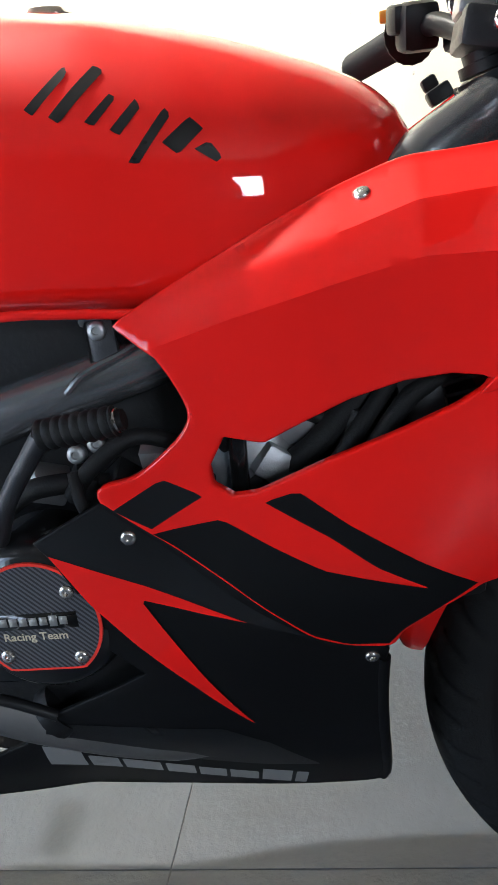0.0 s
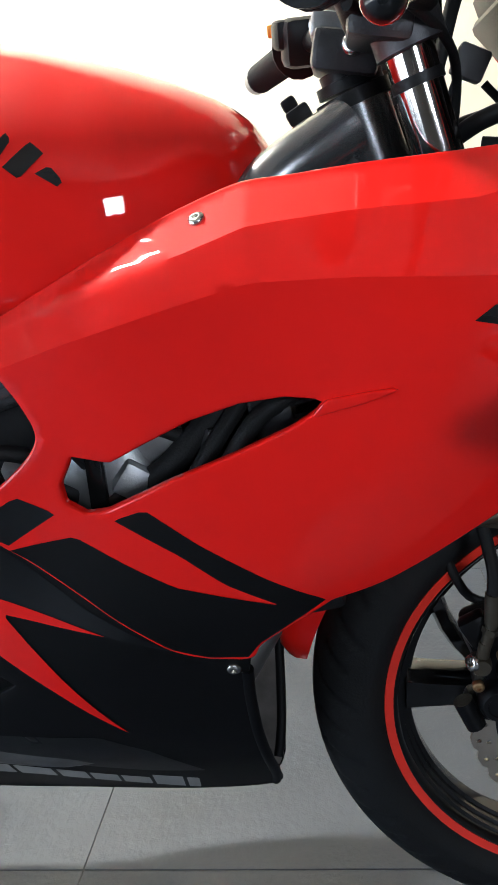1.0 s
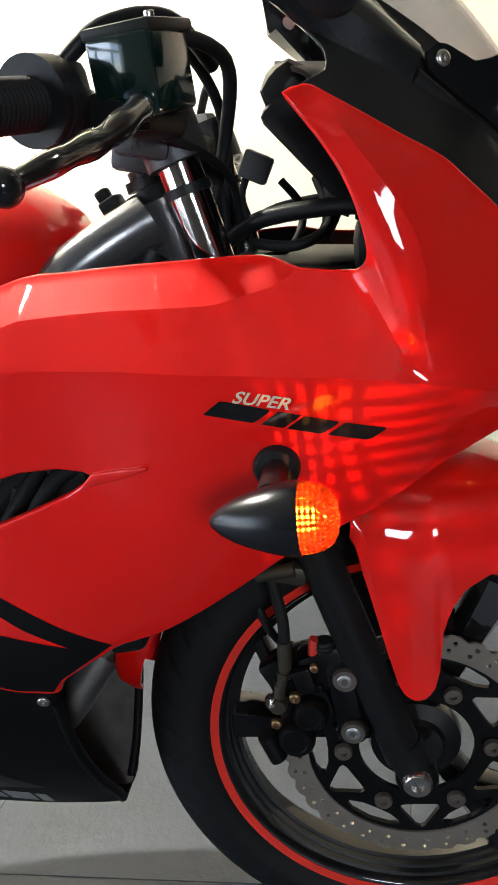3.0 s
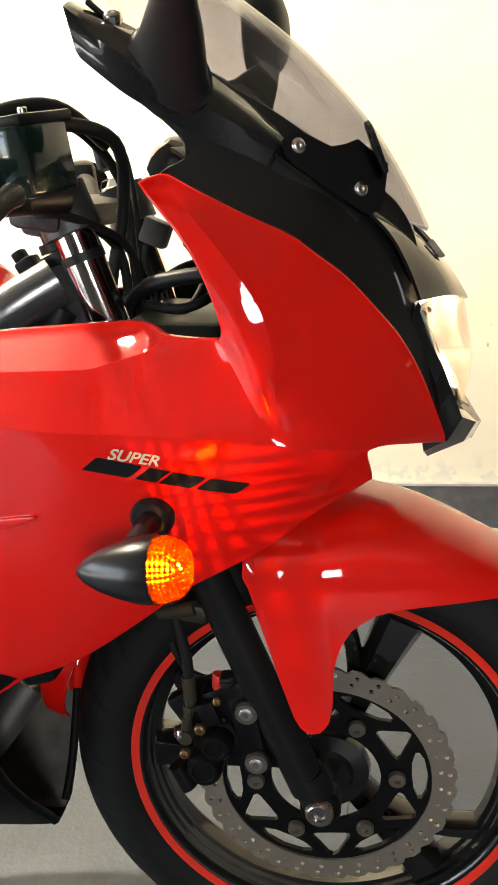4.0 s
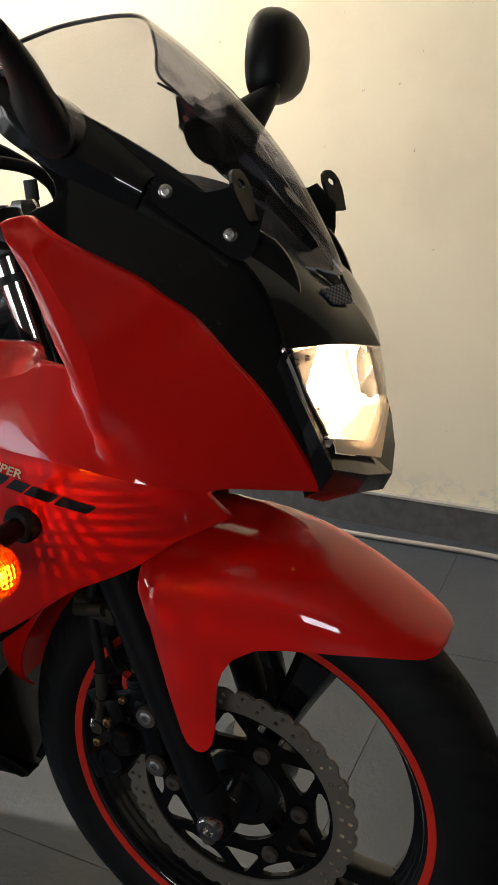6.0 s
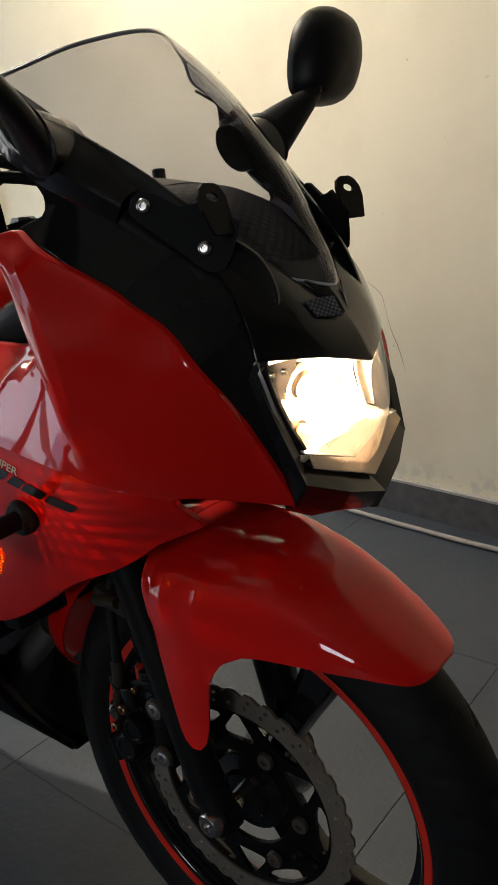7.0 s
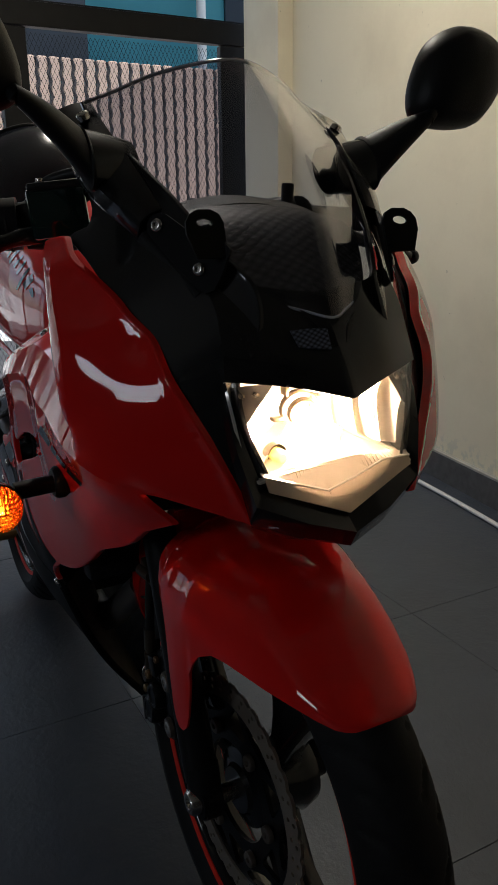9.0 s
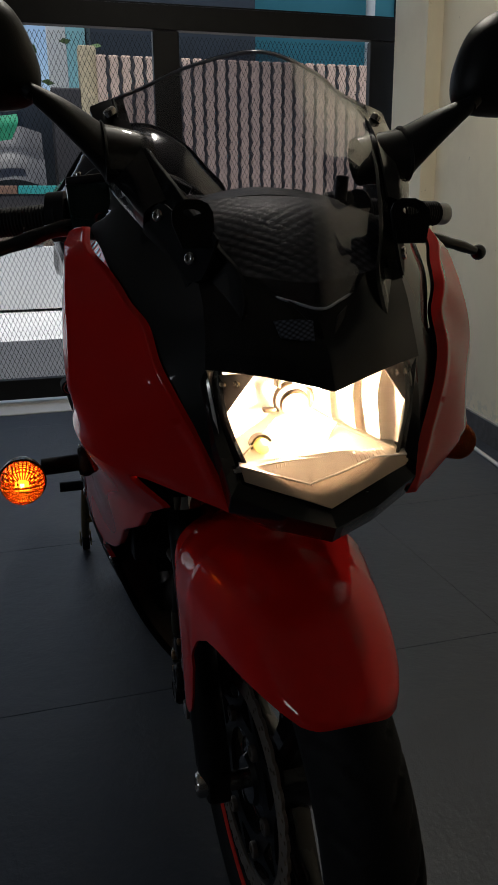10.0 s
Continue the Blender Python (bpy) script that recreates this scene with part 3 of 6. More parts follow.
HOLE = [(-0.262, 0.712), (-0.268, 0.717), (-0.293, 0.721), (-0.329, 0.719), (-0.371, 0.709), (-0.411, 0.693), (-0.443, 0.679), (-0.476, 0.687), (-0.493, 0.660), (-0.492, 0.642), (-0.474, 0.630), (-0.453, 0.632), (-0.394, 0.655), (-0.335, 0.674), (-0.289, 0.691), (-0.268, 0.703)]
FAIRING = soft(TOP) + soft(BLACKLINE) + soft(CHIN) + soft(LOWER) + soft(SEAM) + soft(REAR)
FOLDS = [list(zip(np.linspace(-.55, .08, 60), np.interp(np.linspace(-.55, .08, 60), SHOULDER_X, SHOULDER_Z))),
         list(zip(np.linspace(-.37, -.07, 40), np.interp(np.linspace(-.37, -.07, 40), SHOULDER_X, SHOULDER_Z) + .004 + np.interp(np.linspace(-.37, -.07, 40), [-.56, -.357, -.277, -.207, -.141, -.09, -.04], [.026, .03, .037, .042, .046, .06, .09]))),
         smooth_line([(-.045, .98), (-.03, .961), (-.01, .932), (.006, .906), (.017, .882), (.0225, .849), (.021, .829), (.018, .81)], 4)]
side_panel("fairing_inside", FAIRING, BLACK_PLASTIC, bike, "unpainted black inner face of the side fairing", holes=[HOLE], lift=-.006, depth=0, step=.014)
for side, sprung in ((-1, 0.0), (1, 0.012)):
    side_panel("side_fairing", FAIRING, RED, bike, "glossy red side fairing with a long vent", holes=[HOLE], lift=sprung, lip=0.009 if side < 0 else 0.015, step=0.0065, sides=(side,), creases=FOLDS)
BELLY = [(-0.658, 0.602), (-0.646, 0.586), (-0.631, 0.551), (-0.618, 0.516), (-0.615, 0.486), (-0.585, 0.453), (-0.702, 0.389), (-0.732, 0.348), (-0.802, 0.309)] + [(-1.0, .31), (-1.0, .2), (-.8, .186), (-.6, .176), (-.4, .175), (-.38, .179), (-.373, .192), (-.372, .22), (-.37, .3), (-.368, .4), (-.364, .445)] + [(-0.359, 0.464), (-0.394, 0.471), (-0.424, 0.486), (-0.447, 0.509), (-0.491, 0.550), (-0.532, 0.584), (-0.552, 0.601), (-0.589, 0.635)]
side_panel("belly_fairing", BELLY, BLACK_SATIN, bike, "satin black lower fairing", lip=0.006, step=0.01)
side_panel("vent_spike", [(-0.272, 0.702), (-0.261, 0.713), (-0.234, 0.717), (-0.208, 0.720), (-0.233, 0.711)], RED, bike, "raised red wedge ahead of the vent", lift=.0035, lip=.0045, step=.005)
side_panel("band_sticker", [(-0.550, 0.602), (-0.488, 0.612), (-0.447, 0.585), (-0.406, 0.560), (-0.364, 0.547), (-0.319, 0.534), (-0.362, 0.560), (-0.396, 0.590), (-0.449, 0.626), (-0.420, 0.634), (-0.379, 0.600), (-0.327, 0.563), (-0.280, 0.533), (-0.310, 0.5128), (-0.345, 0.4868), (-0.3582, 0.4682), (-0.394, 0.4738), (-0.4236, 0.4898), (-0.4466, 0.5128), (-0.4896, 0.5528), (-0.5316, 0.5878)], BLACK_SATIN, bike, "black sweeping sticker", lift=0.0006, depth=0.0004)
side_panel("patch_sticker", [(-0.580, 0.628), (-0.533, 0.652), (-0.500, 0.634), (-0.550, 0.607)], BLACK_GLOSS, bike, "small gloss black sticker", lift=0.0006, depth=0.0004)
side_panel("gloss_strip", [(-0.655, 0.602), (-0.590, 0.633), (-0.552, 0.599), (-0.494, 0.543), (-0.422, 0.487), (-0.478, 0.512), (-0.570, 0.552), (-0.646, 0.590)], BLACK_GLOSS, bike, "gloss black strip", lift=0.0006, depth=0.0004)
side_panel("gloss_flash", [(-0.708, 0.374), (-0.609, 0.371), (-0.531, 0.365), (-0.489, 0.328), (-0.445, 0.258), (-0.507, 0.266), (-0.608, 0.297), (-0.728, 0.334)], BLACK_PLASTIC, bike, "gloss black strip", lift=0.0006, depth=0.0004)
side_panel("chevron_sticker", [(-0.648, 0.590), (-0.569, 0.555), (-0.479, 0.512), (-0.523, 0.524), (-0.573, 0.540), (-0.546, 0.484), (-0.524, 0.435), (-0.495, 0.370), (-0.545, 0.440), (-0.588, 0.492), (-0.621, 0.538)], RED, bike, "red forked sticker", lift=0.0012, depth=0.0004)
side_panel("cowl_side", soft([(0.154, 0.733), (0.137, 0.791), (0.120, 0.833), (0.103, 0.861), (0.077, 0.895), (0.052, 0.919), (0.035, 0.934), (0.005, 0.953), (-0.026, 0.973), (-0.057, 0.992), (-0.039, 1.002), (-0.042, 1.020), (-0.064, 1.046), (-0.066, 1.07), (-0.05, 1.078), (-0.025, 1.067), (0.026, 1.032), (0.057, 1.006), (0.097, 0.971), (0.120, 0.950), (0.134, 0.923), (0.138, 0.894), (0.135, 0.867), (0.148, 0.822), (0.164, 0.765)], True), COWL_BLACK, bike, "gloss black upper cowl side", lip=0.005, step=0.009, shape=cowl_width)
side_panel("belly_inside", BELLY, DUSTY, bike, "dusty inner face of the lower fairing", lift=-.005, depth=0, step=.016)
for sd in (-1, 1):
    lip_line = [(x, sd * float(half_width((x, z))[0] - .003), z) for x, z in ((-.364, .447), (-.369, .40), (-.372, .34), (-.373, .28), (-.375, .22), (-.381, .186))]
    part("intake_lip", tube(lip_line, .0062, 10), BLACK_SATIN, bike, "rolled front lip of the lower fairing")
    part("intake_duct", loft([lip_line, [(x - .05, y * .78, z) for x, y, z in lip_line], [(x - .12, y * .6, z + .01) for x, y, z in lip_line]], 12, 8, .002), DUSTY, bike, "dusty intake lining")
part("belly_keel", loft([[(-.38, -.014, .178), (-.6, -.014, .177), (-1.0, -.014, .196)], [(-.38, .014, .178), (-.6, .014, .177), (-1.0, .014, .196)]], 12, 3), BLACK_SATIN, bike)

# lettering on the flank, kept as plain slanted bars
def slanted_bars(name, material, start, end, heights, widths, lean, label, lift=0.001):
    """A row of slanted bars between two points of the side view."""
    a, b = np.array(start), np.array(end)
    d = (b - a) / np.linalg.norm(b - a)
    up = np.array([-d[1], d[0]]) + d * lean
    total = sum(widths)
    span = np.linalg.norm(b - a)
    pos = 0.0
    for h, w in zip(heights, widths):
        p0 = a + d * span * pos / total
        p1 = a + d * span * (pos + w * 0.88) / total
        pos += w
        side_panel(name, [p0, p1, p1 + up * h, p0 + up * h], material, bike, label, lift=lift, depth=0.0003, step=0.006, shape=half_width if name != "tank_mark" else tank_width)


SILVER_FILM = surface("silver_grey_film", (0.22, 0.215, 0.205), 0.45, vary=0.1)
GOLD_FILM = surface("pale_gold_film", (0.6, 0.52, 0.36), 0.4, vary=0.1)
BT = [(-0.755, 0.278), (-0.472, 0.183)]
slanted_bars("belly_mark", SILVER_FILM, BT[0], BT[1], [.052, .037, .037, .037, .035, .035, .048, .046], [1.3, 1.05, 1.35, 1.05, 1, 1.05, 1.1, .45], -0.1, "grey block lettering")
KT = [(-0.153, 0.766), (-0.021, 0.731)]
slanted_bars("flank_mark", BLACK_GLOSS, KT[0], KT[1], [.0135, .0135, .0135, .0135], [1.6, .7, 1.1, 1.3], 0.9, "black slanted emblem")


def text_mesh(body, size, bold=0.0):
    cu = bpy.data.curves.new("lettering", 'FONT')
    cu.body, cu.size, cu.offset, cu.align_x = body, size, bold, 'CENTER'
    ob = bpy.data.objects.new("lettering", cu)
    scene.collection.objects.link(ob)
    dg = bpy.context.evaluated_depsgraph_get()
    me = bpy.data.meshes.new_from_object(ob.evaluated_get(dg))
    bpy.data.objects.remove(ob)
    bm = bmesh.new()
    bm.from_mesh(me)
    bpy.data.meshes.remove(me)
    return bm


ST = [(-0.135, 0.775), (-0.080, 0.764)]
bm = text_mesh("SUPER", .014, .0003)
ang = math.atan2(ST[1][1] - ST[0][1], ST[1][0] - ST[0][0])
mid = (np.array(ST[0]) + np.array(ST[1])) / 2
for v in bm.verts:
    u, w = (v.co.x + v.co.y * 0.4) * 1.15, v.co.y
    x, z = mid[0] + u * math.cos(ang) - w * math.sin(ang), mid[1] + u * math.sin(ang) + w * math.cos(ang)
    v.co = (x, -half_width((x, z))[0] - .0012, z)
part("emblem_word", bm, GOLD_FILM, bike, "small pale gold word", smooth=False)

for px, pz, shape in ((*[(-0.347, 0.855)][0], half_width), (-.571, .602, half_width), (-.375, .453, half_width), (-.086, 1.09, cowl_width)):
    w = float(shape((px, pz))[0])
    e = .004
    nx, nz = (w - shape((px + e, pz))[0]) / e, (w - shape((px, pz + e))[0]) / e
    for s in (-1, 1):
        bolt((px, s * (w + .0005), pz), (nx, s, nz), .0072, bike)

# fuel tank: cross-sections along its length
TANK_X = [-1.0, -.9, -.78, -.66, -.56, -.48, -.42, -.37, -.335, -.312, -.299, -.294]
TANK_TOP = [.96, 1.0, 1.04, 1.056, 1.036, 1.011, .988, .966, .947, .928, .908, .895]
TANK_LOW = [.78, .78, .78, .778, .77, .765, .775, .80, .828, .85, .865, .876]
TANK_WIDE = [.12, .145, .16, .166, .163, .155, .142, .12, .097, .075, .05, .025]


def tank_section(x):
    return [float(np.interp(x, TANK_X, q)) for q in (TANK_TOP, TANK_LOW, TANK_WIDE)]


def tank_width(xz):
    out = []
    for x, z in np.atleast_2d(xz):
        zt, zb, w = tank_section(x)
        waist = zb + (zt - zb) * .36
        r = (z - waist) / ((zt - waist) if z > waist else (waist - zb))
        out.append(w * max(0.0, 1 - abs(r) ** (2.3 if z > waist else 5)) ** (1 / 2.0))
    return np.array(out)


secs = []
for x in resample(np.array(TANK_X)[:, None], 46)[:, 0]:
    zt, zb, w = tank_section(x)
    waist = zb + (zt - zb) * .36
    row = []
    for k in range(56):
        a = 2 * math.pi * k / 56
        c, sn = math.cos(a), math.sin(a)
        z = waist + ((zt - waist) if sn > 0 else (waist - zb)) * math.copysign(abs(sn) ** (2 / 2.3 if sn > 0 else .4), sn)
        row.append((x, w * math.copysign(abs(c), c), z))
    secs.append(row)
bm = bmesh.new()
vs = grid_mesh(bm, secs, close_u=True)
bm.faces.new(vs[0])
bm.faces.new(vs[-1])
bmesh.ops.recalc_face_normals(bm, faces=bm.faces[:])
tank = part("fuel_tank", bm, RED, bike)
for sd in (-1, 1):
    part("tank_seam", tube([(-.9, sd * .148, .801), (-.66, sd * .166, .7995), (-.6, sd * .167, .7955), (-.53, sd * .164, .787)], .0045, 10), RED, tank)
part("filler_cap", lathe([(0, .012), (.03, .012), (.036, .006), (.036, -.01), (0, -.01)], 28, 'Z', (-.62, 0, 1.036)), CHROME, tank)
NJ = [(-0.598, 0.952), (-0.448, 0.901)]
na, nb = np.array(NJ[0]), np.array(NJ[1])
nd = nb - na
nu = np.array([-nd[1], nd[0]])
for stroke in ([(0, 0), (.05, -.02), (.16, .2), (.13, .24)], [(.13, -.01), (.19, -.03), (.33, .25), (.27, .27)], [(.31, .0), (.36, -.01), (.43, .14), (.39, .15)],
               [(.44, -.01), (.49, -.03), (.56, .12), (.52, .15)], [(.56, -.14), (.61, -.14), (.71, .11), (.67, .14)], [(.7, -.02), (.79, -.06), (.88, .08), (.8, .12)], [(.86, -.02), (.98, -.06), (1.0, -.03), (.92, .03)]):
    side_panel("tank_mark", [na + nd * u + nu * v for u, v in stroke], BLACK_GLOSS, bike, "black brush stroke", lift=.001, depth=.0003, step=.006, shape=tank_width, sides=(-1,))
part("tank_tab", loft([[(-.3, -.012, .895), (-.28, -.014, .906), (-.255, -.012, .92)], [(-.3, .012, .895), (-.28, .014, .906), (-.255, .012, .92)]], 8, 4, .004), RED, tank)
part("mount_knob", joined(block((.022, .026, .014), (-.268, .0, .926), .003, (0, -25, 0)), block((.014, .016, .012), (-.276, 0, .936), .003, (0, -25, 0))), BLACK_PLASTIC, tank)

# front wheel
WY = 0.008
tyre_prof = []
for k in range(33):
    a = math.pi * (k / 32) - math.pi / 2
    tyre_prof.append((0.2435 + 0.0775 * max(0, math.cos(a)) ** 0.72, 0.056 * math.sin(a) * (1 if k not in (0, 32) else .78)))


def grooved(bm, cx, cz, cy, wide, count):
    """Cuts slanted rain grooves into the shoulders of a tyre."""
    for v in bm.verts:
        dx, dz = v.co.x - cx, v.co.z - cz
        r, a, u = math.hypot(dx, dz), math.atan2(dz, dx), (v.co.y - cy) / wide
        if r < .275:
            continue
        f = (a * count / (2 * math.pi) + (.5 if u > 0 else 0) - 1.5 * abs(u)) % 1
        far = (a * count / (4 * math.pi) + (.5 if u > 0 else 0) - .75 * abs(u)) % 1 < .5
        if f < .2 and (.12 if far else .45) < abs(u) < (.93 if far else .86):
            s = 1 - .0042 / r
            v.co.x, v.co.z = cx + dx * s, cz + dz * s
    return bm


def road_wheel(cx, cz, cy, wide, name, spokes):
    k = wide
    half = [(.238, .040), (.2435, .038), (.236, .032), (.231, .02), (.230, 0)]
    well = [(.2105, 0), (.211, .009), (.2155, .0105), (.2165, .018), (.2205, .0195), (.2215, .0265), (.2255, .028), (.227, .036), (.231, .0395)]
    rim = [(r, -y * k) for r, y in half] + [(r, y * k) for r, y in half[-2::-1]] + [(r, y * k) for r, y in well[::-1]] + [(r, -y * k) for r, y in well[1:]]
    w = part(name, lathe(rim + rim[:1], 120, 'Y', (cx, cy, cz)), BLACK_GLOSS, bike, "black cast wheel with red rim stripe")
    part("tyre", grooved(lathe([(r, y * k) for r, y in tyre_prof] + [(0.236, .034 * k), (0.236, -.034 * k), (tyre_prof[0][0], tyre_prof[0][1] * k)], 528, 'Y', (cx, cy, cz)), cx, cz, cy, .056 * k, 44), RUBBER, w, "worn black road tyre")
    for s in (-1, 1):
        part("rim_stripe", lathe([(.2325, s * .041 * k), (.242, s * .0435 * k), (.244, s * .0405 * k), (.2325, s * .037 * k), (.2325, s * .041 * k)], 120, 'Y', (cx, cy, cz)), STRIPE, w, "red rim stripe")
    for deg, fork in spokes:
        for turn, wide_in, wide_out, thin in ((0, .034, .056, 1.0), (fork, .018, .026, .75)):
            if not turn and wide_in < .02:
                continue
            rows = []
            for j in range(9):
                f = j / 8
                r = .045 + (.216 - .045) * f
                a = radians(deg + turn * f ** 1.3)
                hw = (wide_in + (wide_out - wide_in) * f ** 2) / 2
                d, t = Vector((math.cos(a), 0, math.sin(a))), Vector((-math.sin(a), 0, math.cos(a)))
                c = Vector((cx, cy, cz)) + d * r
                hy = (.026 - .004 * f) * thin
                rows.append([c + t * (hw * u) + Vector((0, hy * v, 0)) for u, v in ((-1, -.5), (-.6, -1), (.6, -1), (1, -.5), (1, .5), (.6, 1), (-.6, 1), (-1, .5))])
            bm = bmesh.new()
            vs = grid_mesh(bm, rows, close_u=True)
            bm.faces.new(vs[0])
            bm.faces.new(vs[-1])
            bmesh.ops.recalc_face_normals(bm, faces=bm.faces[:])
            part("spoke", bm, BLACK_GLOSS, w)
    part("hub", lathe([(0, -.05), (.03, -.05), (.034, -.044), (.052, -.04), (.055, -.03), (.045, 0), (.055, .03), (.05, .05), (0, .05)], 40, 'Y', (cx, cy, cz)), BLACK_GLOSS, w)
    return w


STRIPE = surface("red_rim_tape", (0.75, 0.03, 0.015), 0.4, vary=0.08, scale=30)
front = road_wheel(0, AX, WY, 0.93, "front_wheel", ((61, 22), (176, -32), (-58, 24)))

# brake disc with waved edge and drilled holes
TEETH = 36


def wavy(r, deep, n):
    """Outline with lopsided scallops: a flat crest, a steep drop, a slow rise."""
    out = []
    for k in range(n):
        a = 2 * math.pi * k / n
        f = (TEETH * k / n) % 1
        d = r - deep * float(np.interp(f, [0, .42, .52, .62, 1], [.0, .12, .85, 1, .0]))
        out.append((d * math.cos(a), d * math.sin(a)))
    return out


holes = []
for k in range(TEETH):
    for dr, f in ((.1465, .12), (.1365, .3)):
        a = 2 * math.pi * (k + f) / TEETH
        holes.append(ring(dr * math.cos(a), dr * math.sin(a), .003, 8))
BUTTON = surface('dull_rivet_steel', (.2, .17, .14), .45, .8, vary=.2)
disc = part("brake_disc", moved(flat_shape([wavy(.155, .0045, 360), ring(0, 0, .1255, 90)] + holes, .0042), (0, -.045 + WY * .3, AX)), DISC_STEEL, bike, "drilled wave-edged steel brake disc", smooth=False)
# carrier: six buttons, a lens-shaped window outside each, a triangular one between
cut = [ring(0, 0, .066, 48)]
for k in range(6):
    a = radians(60 * k)
    cut.append([(r * math.cos(a + t), r * math.sin(a + t)) for r, t in ((.113, -.3), (.1175, -.29), (.1205, -.2), (.1215, 0), (.1205, .2), (.1175, .29), (.113, .3), (.105, .18), (.1025, 0), (.105, -.18))])
    b = a + radians(30)
    cut.append([(r * math.cos(b + t), r * math.sin(b + t)) for r, t in ((.085, 0), (.0868, -.2), (.0895, -.255), (.0945, -.245), (.118, -.045), (.1205, 0), (.118, .045), (.0945, .245), (.0895, .255), (.0868, .2))])
part("disc_carrier", moved(flat_shape([ring(0, 0, .1265, 90)] + cut, .006), (0, -.041 + WY * .3, AX)), CAST_BLACK, disc, "black disc carrier", smooth=False)
for k in range(6):
    a = radians(60 * k)
    part("carrier_button", lathe([(0, -.047), (.0034, -.047), (.0038, -.0508), (.0095, -.0505), (.0106, -.0485), (.0106, -.044), (0, -.044)], 20, 'Y', (.0845 * math.cos(a), 0, AX + .0845 * math.sin(a))), BUTTON, disc, "dull brown rivet button")

# the bars are turned slightly to the bike's left
steer = Matrix.Translation((-.06, 0, AX)) @ pose(0, 0, 0, 0, 0, 3.0) @ Matrix.Diagonal((1.01, 1, 1.01, 1)) @ Matrix.Translation((.06, 0, -AX))
front.matrix_world = steer
disc.matrix_world = steer
# fork legs, axle
for s in (-1, 1):
    y = s * .089
    leg = part("fork_leg", tube([(-.012, y * .9, .315), (-.09, y, .585), (-.113, y, .665)], .022, 20, 4, radii=[.0225, .0215, .0235]), BLACK_PLASTIC, bike, "black fork slider")
    part("axle_lug", joined(tube([(0, y * .9 - s * .015, AX), (0, y * .9 + s * .009, AX)], .024, 20), tube([(0, y * .9, AX), (-.014, y * .9, .335)], .022, 16)), BLACK_PLASTIC, leg)
    part("stanchion", tube([(-.1, y * .99, .64), (-.175, y * .99, .955)], .0195, 24), CHROME, leg, "chromed fork tube")
    part("dust_seal", tube([(-.110, y, .655), (-.116, y, .68)], .0275, 24), RUBBER, leg)
    part("clamp_band", tube([(-.1685, y, .928), (-.1705, y, .936)], .0212, 24), BLACK_PLASTIC, leg)
    part("fork_cap", lathe([(0, .02), (.012, .02), (.016, .012), (.022, .01), (.022, -.012), (0, -.012)], 6, 'Z', (-.183, y, .985)), ALLOY, leg)
part("axle", tube([(0, -.092, AX), (0, .092, AX)], .0125, 20), STEEL, bike)
part("axle_nut", lathe([(.0, -.102), (.006, -.102), (.0075, -.106), (.0135, -.106), (.0165, -.1025), (.0165, -.091), (0, -.091)], 32, 'Y', (0, 0, AX + .004)), STEEL, bike, "flat round steel axle nut")
part("axle_washer", lathe([(0, -.092), (.0225, -.092), (.0235, -.0905), (.0235, -.086), (0, -.086)], 32, 'Y', (0, 0, AX + .002)), BLACK_SATIN, bike)
yoke = part("top_yoke", joined(block((.05, .25, .026), (-.196, 0, .974), .007, (0, 14, 0)), block((.058, .075, .034), (-.222, 0, .968), .006, (0, 14, 0)),
                               tube([(-.173, -.093, .955), (-.184, -.093, .995)], .028, 20), tube([(-.173, .093, .955), (-.184, .093, .995)], .028, 20)), DARK_ALLOY, bike, "grey cast top yoke")
for s in (-1, 1):
    bolt((-.216, s * .0385, .972), (-.25, s, .15), .0098, yoke)
part("stem_nut", lathe([(0, .026), (.013, .026), (.017, .018), (.017, 0), (0, 0)], 6, 'Z', (-.226, 0, .985)), STEEL, yoke)
part("yoke_block", block((.03, .045, .022), (-.235, 0, .992), .004, (0, 14, 0)), ALLOY, yoke, "bare alloy block on the yoke")
part("lower_yoke", joined(block((.06, .25, .035), (-.145, 0, .735), .008, (0, 14, 0)), tube([(-.135, -.097, .715), (-.145, -.097, .755)], .031, 18), tube([(-.135, .097, .715), (-.145, .097, .755)], .031, 18)), BLACK_PLASTIC, bike)

# caliper
OLIVE = surface("dull_olive_metal", (.06, .05, .035), .5, .6)
BRASS = surface("tarnished_brass", (.32, .2, .1), .35, .9, vary=.3, scale=200)
cal = part("brake_caliper", block((.06, .05, .092), (-.118, -.068, .398), .012, (0, -20, 0)), CAST_BLACK, bike, "black twin-piston brake caliper")
for cx, cz, r in ((-.109, .386, .0195), (-.127, .353, .021)):
    part("piston_housing", lathe([(0, -.108), (r * .55, -.108), (r * .6, -.1095), (r * .8, -.1095), (r * .96, -.105), (r, -.098), (r, -.05), (0, -.05)], 30, 'Y', (cx, 0, cz)), CAST_BLACK, cal)
part("bridge", joined(block((.055, .035, .05), (-.09, -.08, .435), .009, (0, -20, 0)), block((.03, .02, .034), (-.143, -.085, .43), .006, (0, -28, 0)), block((.022, .016, .03), (-.112, -.099, .43), .004, (0, -15, 0))), CAST_BLACK, cal)
part("carrier_arm", joined(block((.03, .026, .105), (-.071, -.086, .396), .006, (0, -6, 0)), tube([(-.069, -.1, .43), (-.069, -.07, .43)], .0165, 18), tube([(-.065, -.1, .363), (-.065, -.07, .363)], .0165, 18)), CAST_BLACK, cal)
part("pad_pin", tube([(-.162, -.094, .352), (-.15, -.096, .322)], .0105, 16), CAST_BLACK, cal)
part("lower_ear", block((.045, .03, .026), (-.138, -.082, .338), .008, (0, 15, 0)), CAST_BLACK, cal)
